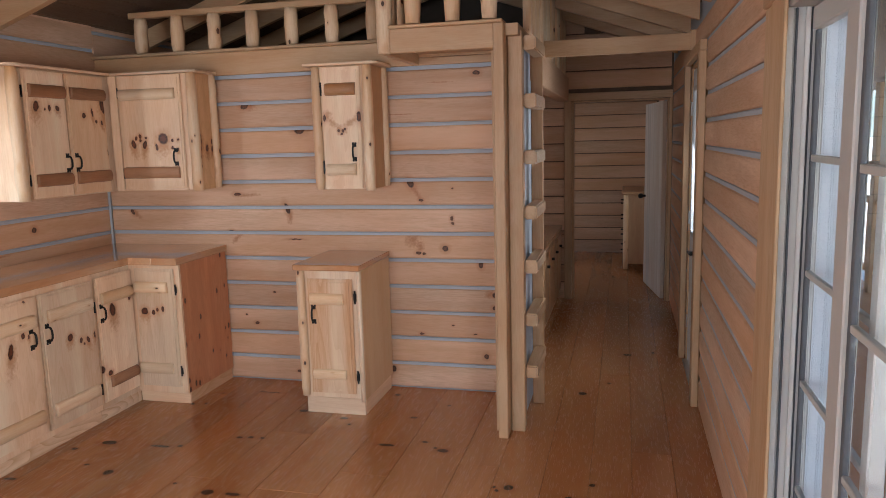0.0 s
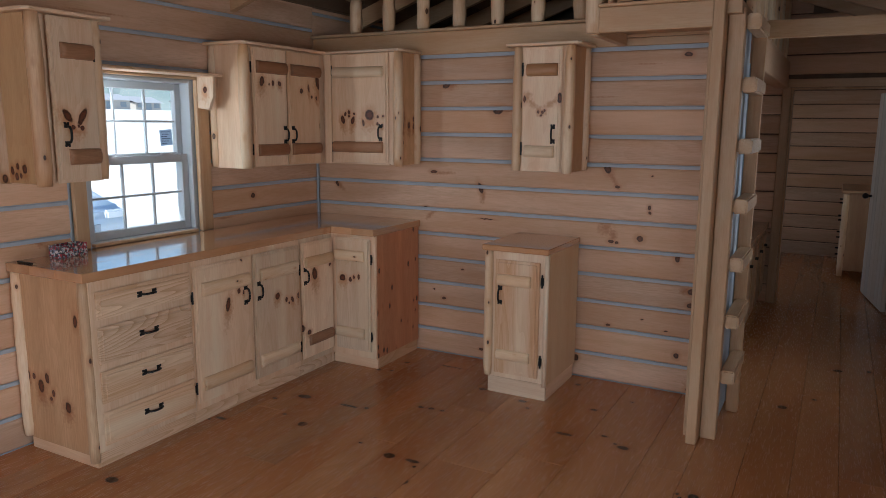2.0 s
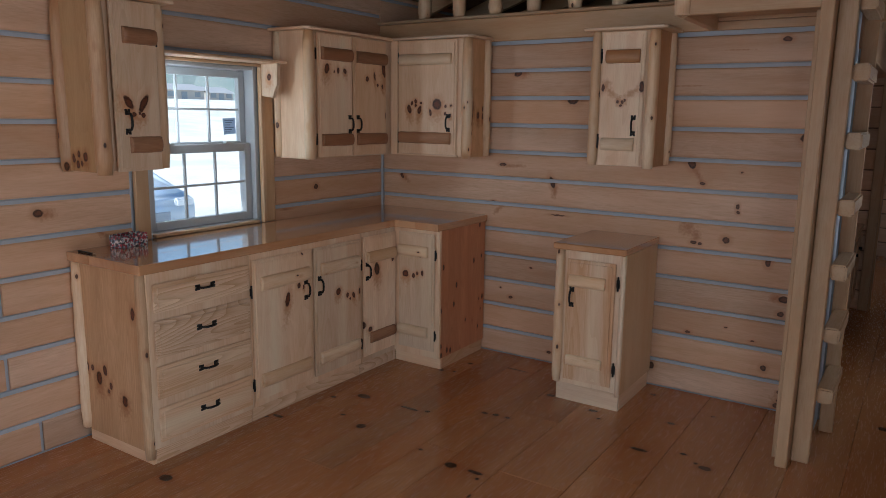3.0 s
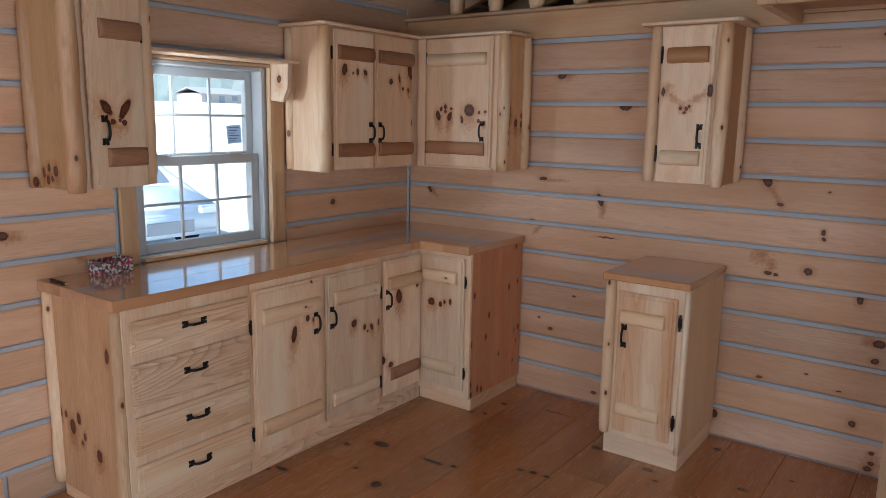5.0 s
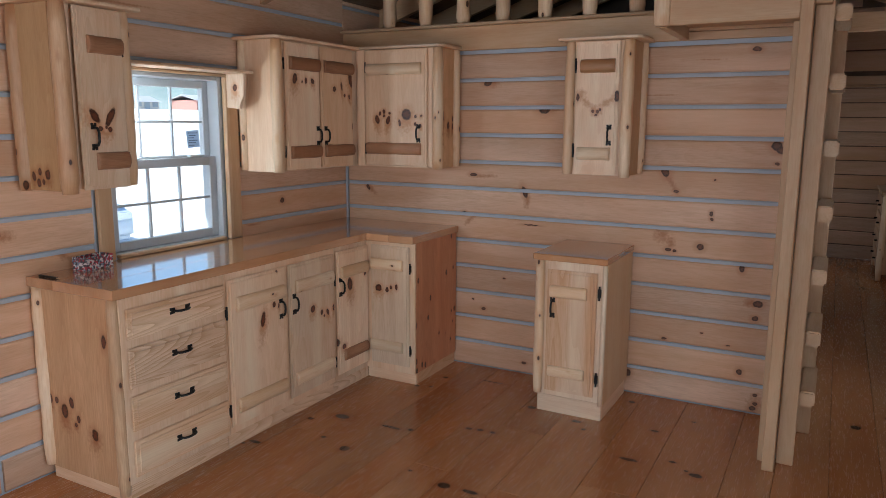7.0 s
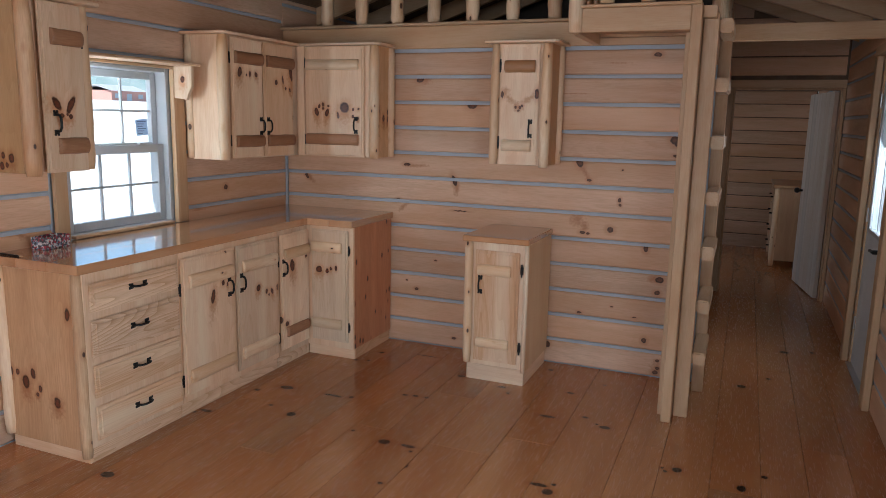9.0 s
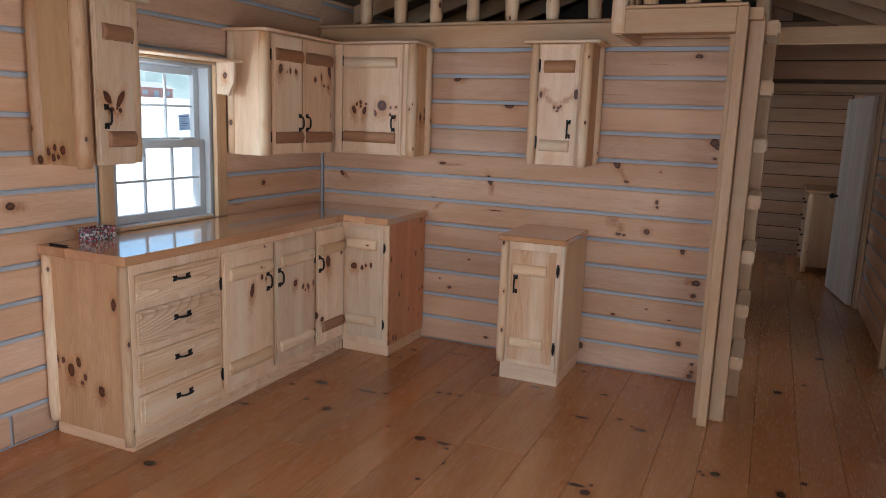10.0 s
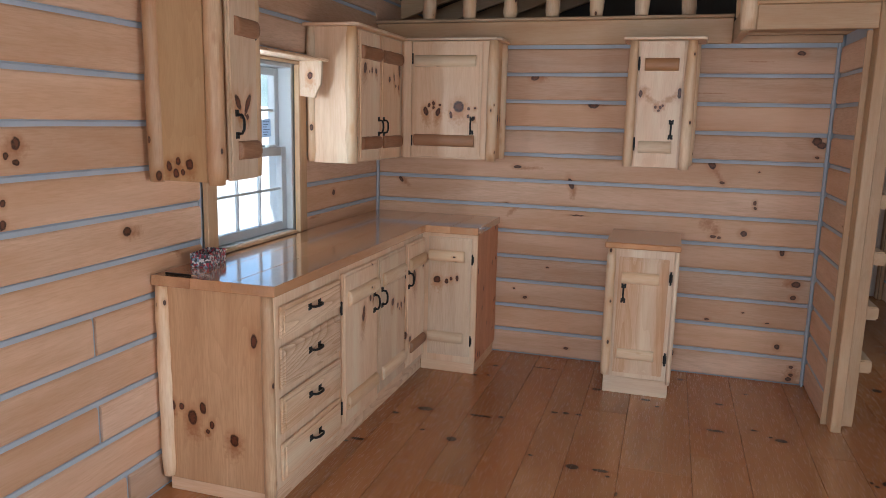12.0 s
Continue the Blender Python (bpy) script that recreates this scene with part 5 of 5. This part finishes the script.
n.wire(n.shader.inputs["Base Color"], n.mix(n.range(n.noise(where, 9.0, 4.0), 0.4, 0.7, 0.0, 0.4), colour, (0.50, 0.48, 0.42)))
n.bump(n.noise(where, 14.0, 4.0), 0.5, 0.04)
def ground_z(x):
    rise = min(max((-x - 22) / 60, 0.0), 1.0)
    return -0.45 + 3.6 * rise * rise * (3 - 2 * rise)


bm = bmesh.new()
steps = [-900, -400, -150] + [-100 + 5 * k for k in range(19)] + [0, 100, 900]
rows_of = [[bm.verts.new((x, y, ground_z(x))) for y in (-900, -200, 0, 40, 120, 300, 900)] for x in steps]
for p, q in zip(rows_of, rows_of[1:]):
    for j in range(6):
        bm.faces.new((p[j], q[j], q[j + 1], p[j + 1]))
tagged(part("ground", bm, pale_ground, smooth=True), "pale dry grass and gravel yard in strong sun", "ground", "", "structure")
footing = structure("foundation", box(XL - 0.1, YF - 0.1, -0.45, XR + 0.1, YE + 0.1, -0.121, 0), material("concrete", 0.8, 0, (0.35, 0.34, 0.33)), "plain concrete footing under the cabin", "foundation")

# porch outside the glass doors
porch = structure("porch_deck", box(XR + THICK + 0.002, -1.0, -0.16, XR + 2.1, 10.4, -0.06, 0.004), pine("porch_boards", (0.60, 0.34, 0.18), (0.42, 0.20, 0.09), "y", 0.5, wild=0.1), "reddish pine porch deck", "porch")
porch_roof = structure("porch_roof", prism([(XR + 0.52, 2.20), (XR + 2.3, 1.98), (XR + 2.3, 2.03), (XR + 0.52, 2.25)], 1, -1.2, 10.6), roof_and_shade_wood, "board roof over the porch", "roof")
fence = thing("porch_railing", (XR + 2.0, 2.4, -0.06), "peeled log porch railing with posts", "railing")
for k in range(6):
    y = -0.8 + 2.2 * k
    part("post", box(XR + 1.94, y - 0.06, -0.06, XR + 2.06, y + 0.06, 1.998, 0.006), trim_z, fence)
for k in range(5):
    y = -0.74 + 2.2 * k
    for z in (0.15, 0.85):
        part("rail", round_log((XR + 2.0, y, z), (XR + 2.0, y + 2.08, z), 0.04, 10, 6, None, 200 + k), peel_y, fence, "", True)
    for j in range(9):
        yy = y + 0.17 + 0.215 * j
        part("baluster", round_log((XR + 2.0, yy, 0.18), (XR + 2.0, yy, 0.83), 0.022, 8, 3, None, 220 + j), peel_z, fence, "", True)

end_rail = thing("porch_end_railing", (XR + 1.1, 10.3, -0.06), "peeled log railing across the porch's end", "railing")
for z in (0.15, 0.37, 0.98):
    part("rail", round_log((XR + THICK + 0.01, 10.3, z), (XR + 1.93, 10.3, z), 0.045, 10, 6, None, 240), peel_x, end_rail, "", True)
part("post", box(XR + 2.06, 10.24, -0.06, XR + 2.20, 10.36, 1.99, 0.006), trim_z, end_rail)
part("beam", box(XR + THICK + 0.01, 10.25, 1.80, XR + 2.05, 10.35, 1.97, 0.006), trim_x, end_rail)
for j in range(8):
    x = XR + 0.36 + 0.2 * j
    part("baluster", round_log((x, 10.3, 0.18), (x, 10.3, 0.95), 0.024, 8, 3, None, 250 + j), peel_z, end_rail, "", True)

# pale car in the yard
# paint, glass and grille are paled to carry the glare over them
car_paint = material("pale_blue_car_paint", 0.3, 0.1, (0.58, 0.66, 0.74), 0.4)
dark_glass = material("veiled_car_glass", 0.08, 0, (0.22, 0.27, 0.32))
hazy_glass = material("hazy_window_glass", 0.3, 0, (0.30, 0.33, 0.36))
veiled_grille_grey = material("veiled_grille_grey", 0.5, 0, (0.30, 0.33, 0.36))
rubber = material("tyre_rubber", 0.8, 0, (0.02, 0.02, 0.02))
lamp_clear = material("headlight_lens", 0.1, 0, (0.75, 0.78, 0.8))
CX, CY, CG = -9.7, 6.75, -0.45
car = thing("car", (CX, CY, CG), "pale blue-grey car parked in the sunny yard", "car")
side = [(-0.0, 0.28), (0.0, 0.62), (0.12, 0.74), (1.05, 0.92), (1.75, 1.36), (2.2, 1.45), (3.3, 1.42), (4.05, 1.0), (4.5, 0.95), (4.55, 0.35), (4.3, 0.24), (0.2, 0.22)]
bm = prism([(CX - p, CG + q) for p, q in side], 1, CY - 0.88, CY + 0.88)
bmesh.ops.bevel(bm, geom=list(bm.edges), offset=0.07, segments=3, affect="EDGES")
body = part("body", bm, car_paint, car, "", True)
for s in (-1, 1):
    part("side_window", prism([(CX - 1.75, CG + 1.0), (CX - 1.95, CG + 1.34), (CX - 3.25, CG + 1.33), (CX - 3.75, CG + 1.02)], 1, CY + s * 0.875 - 0.012, CY + s * 0.875 + 0.012, 0.004), dark_glass, body)
    part("headlight", box(CX - 0.12, CY + s * 0.66 - 0.17, CG + 0.55, CX + 0.01, CY + s * 0.66 + 0.17, CG + 0.69, 0.03, None, 3), lamp_clear, body)
    for px in (0.85, 3.65):
        bm = bmesh.new()
        bmesh.ops.create_cone(bm, cap_ends=True, segments=28, radius1=0.32, radius2=0.32, depth=0.2, matrix=Matrix.Translation((CX - px, CY + s * 0.8, CG + 0.32)) @ Matrix.Rotation(radians(90), 4, "X"))
        bmesh.ops.bevel(bm, geom=[e for e in bm.edges if len(e.link_faces) == 2 and any(len(f.verts) > 4 for f in e.link_faces)], offset=0.03, segments=2, affect="EDGES")
        wheel = part("wheel", bm, rubber, car)
        bm = bmesh.new()
        bmesh.ops.create_cone(bm, cap_ends=True, segments=20, radius1=0.19, radius2=0.17, depth=0.23, matrix=Matrix.Translation((CX - px, CY + s * 0.8, CG + 0.32)) @ Matrix.Rotation(radians(90), 4, "X"))
        part("rim", bm, steel, wheel)
part("windscreen", prism([(CX - 1.10, CG + 0.935), (CX - 1.72, CG + 1.345), (CX - 1.70, CG + 1.375), (CX - 1.07, CG + 0.955)], 1, CY - 0.72, CY + 0.72, 0.004), dark_glass, body)
part("grille", box(CX - 0.02, CY - 0.38, CG + 0.32, CX + 0.012, CY + 0.38, CG + 0.5, 0.006), veiled_grille_grey, body)

# far farm buildings and a wooded hill
# walls, roofs and panes are painted paler, with distance haze mixed in
house_wall = material("hazy_house_wall", 0.8, 0, (0.55, 0.50, 0.45))
house_red = material("hazy_red_wall", 0.8, 0, (0.42, 0.22, 0.18))
house_roof = material("hazy_roof", 0.7, 0, (0.36, 0.36, 0.37))
for k, (x, y, w, d, h, mat, label) in enumerate(((-95, 70, 6, 7, 1.7, house_wall, "far tan house with a low gable roof"), (-96, 78, 5, 4.5, 1.5, house_wall, "far pale garage with a gable roof"), (-94, 89, 6, 7, 1.9, house_red, "far red barn with a grey roof"))):
    g = ground_z(x) - 0.1
    h_ob = thing("house", (x, y, g), label, "house")
    part("wall", box(x - w / 2, y - d / 2, g, x + w / 2, y + d / 2, g + h, 0), mat, h_ob)
    part("roof", prism([(x - w / 2 - 0.4, g + h - 0.1), (x, g + h + 0.9), (x + w / 2 + 0.4, g + h - 0.1), (x, g + h + 0.7)], 1, y - d / 2 - 0.4, y + d / 2 + 0.4), house_roof, h_ob)
    for j in range(3):
        yy = y - d / 2 + d * (j + 0.5) / 3
        part("window" if j != 1 else "door", box(x + w / 2 + 0.003, yy - 0.5, g + (0.7 if j != 1 else 0.1), x + w / 2 + 0.06, yy + 0.5, g + 1.4, 0.01), hazy_glass, h_ob)
# hill colours are lifted and cooled so that they hold the haze
hazy_wood_green = material("hazy_far_wood", 0.9, 0, (0.06, 0.09, 0.05))
n = Nodes(hazy_wood_green)
n.wire(n.shader.inputs["Base Color"], n.mix(n.range(n.noise(n.put("ShaderNodeNewGeometry").outputs["Position"], 0.12, 5.0), 0.35, 0.65), (0.16, 0.21, 0.20), (0.24, 0.28, 0.26)))
bm = bmesh.new()
rnd = random.Random(5)
rows_of = []
for i in range(7):
    row = []
    for j in range(161):
        a = radians(-175 + 350 * j / 160)
        dist = 190 + 45 * i
        h = -0.5 if i == 0 else (14 + 15 * i ** 0.8 + 5 * noise.noise((math.cos(a) * 4, math.sin(a) * 4, i * 0.2)) + rnd.uniform(-1.8, 1.8))
        row.append(bm.verts.new((-math.cos(a) * dist, math.sin(a) * dist, h)))
    rows_of.append(row)
for p, q in zip(rows_of, rows_of[1:]):
    for j in range(160):
        bm.faces.new((p[j], p[j + 1], q[j + 1], q[j]))
tagged(part("backdrop", bm, hazy_wood_green), "distant wooded hill beyond the fields, haze in its colour", "backdrop", "", "structure")

# ---- logs of the walls and planks of the floor ----
RIGHT_LEVELS = [-0.012] + [0.171 + 0.146 * k for k in range(16)]
LEFT_LEVELS = [BASE + PITCH * k for k in range(8)] + [1.327, 1.497, 1.668, 1.856, 2.03, 2.203, 2.37]
log_courses(wall_rear, "x", YB, -1, XL + 0.018, STUB - 0.018, 2.0, log_rear, seed=1)
log_courses(wall_stub, "y", STUB, -1, 3.77, YB - 0.018, 2.0, log_y, seed=2)
log_courses(wall_left, "y", XL, 1, YF, YB - 0.018, EAVE, log_left, [(2.36, 3.31, 0.90, 1.83), (-1.9, -0.7, 0.915, 1.8)], [(4, 1.722), (2, 1.722), (0, 1.844), (8, 0.9), (10, 1.3), (6, 0.4)], seed=3, levels=LEFT_LEVELS)
log_courses(wall_left, "y", XL, 1, YB - 0.017, YE, EAVE, log_y, [(8.0, 9.2, 0.915, 1.8)], seed=4)
log_courses(wall_right, "y", XR, -1, YF, YE, EAVE, log_y, [(SLIDE[0] - 0.095, 2.53, 0.0, 2.02), (4.30, 5.34, 0.0, 2.05), (7.28, 8.22, 0.88, 1.82)], seed=5, levels=RIGHT_LEVELS)
log_courses(wall_door, "x", YD, -1, XL + 0.018, XR - 0.018, lambda x: roof_z(x) + 0.03, log_x, [(-0.525, 0.445, 0.0, 1.95)], seed=6, gap=0.010, filled=False)
log_courses(gables[0], "x", YE, -1, XL + 0.018, XR - 0.018, lambda x: roof_z(x) - 0.16, log_x, seed=7, gap=0.010, filled=False)
log_courses(gables[1], "x", YF, 1, XL + 0.018, XR - 0.018, lambda x: roof_z(x) - 0.16, log_x, [(-2.6, -0.4, 0.9, 2.0)], seed=8)
part("corner_chink", box(XL + 0.001, YB - 0.016, 0, XL + 0.016, YB - 0.001, 2.0, 0.004), chink, wall_rear)
for y in (2.3605, 3.2965):
    part("corner_chink", box(XL - 0.012, y, 0.902, XL - 0.003, y + 0.013, 1.828, 0.002), chink, wall_left)
part("corner_chink", box(STUB - 0.016, YB - 0.016, 0, STUB - 0.001, YB - 0.001, 2.0, 0.004), chink, wall_rear)

rnd = random.Random(11)
SEAMS = [XL - 0.015, -3.19, -2.99, -2.80, -2.605, -2.415, -2.222, -2.037, -1.85, -1.61, -1.295, -1.05, -0.746, -0.55, -0.33, -0.12, 0.07, 0.26, XR + 0.015]
for x, x1 in zip(SEAMS, SEAMS[1:]):
    y = YF + 0.002 - rnd.uniform(0, 1.5)
    while y < YE:
        y1 = y + rnd.uniform(2.4, 3.9)
        a, b = max(y, YF + 0.002), min(y1, YE - 0.002)
        if b - a > 0.1:
            part("plank", box(x + 0.0004, a + 0.0004, -0.02, x1 - 0.0004, b - 0.0004, rnd.uniform(-0.0006, 0.0), 0.0022), floor_wood, deck)
        y = y1
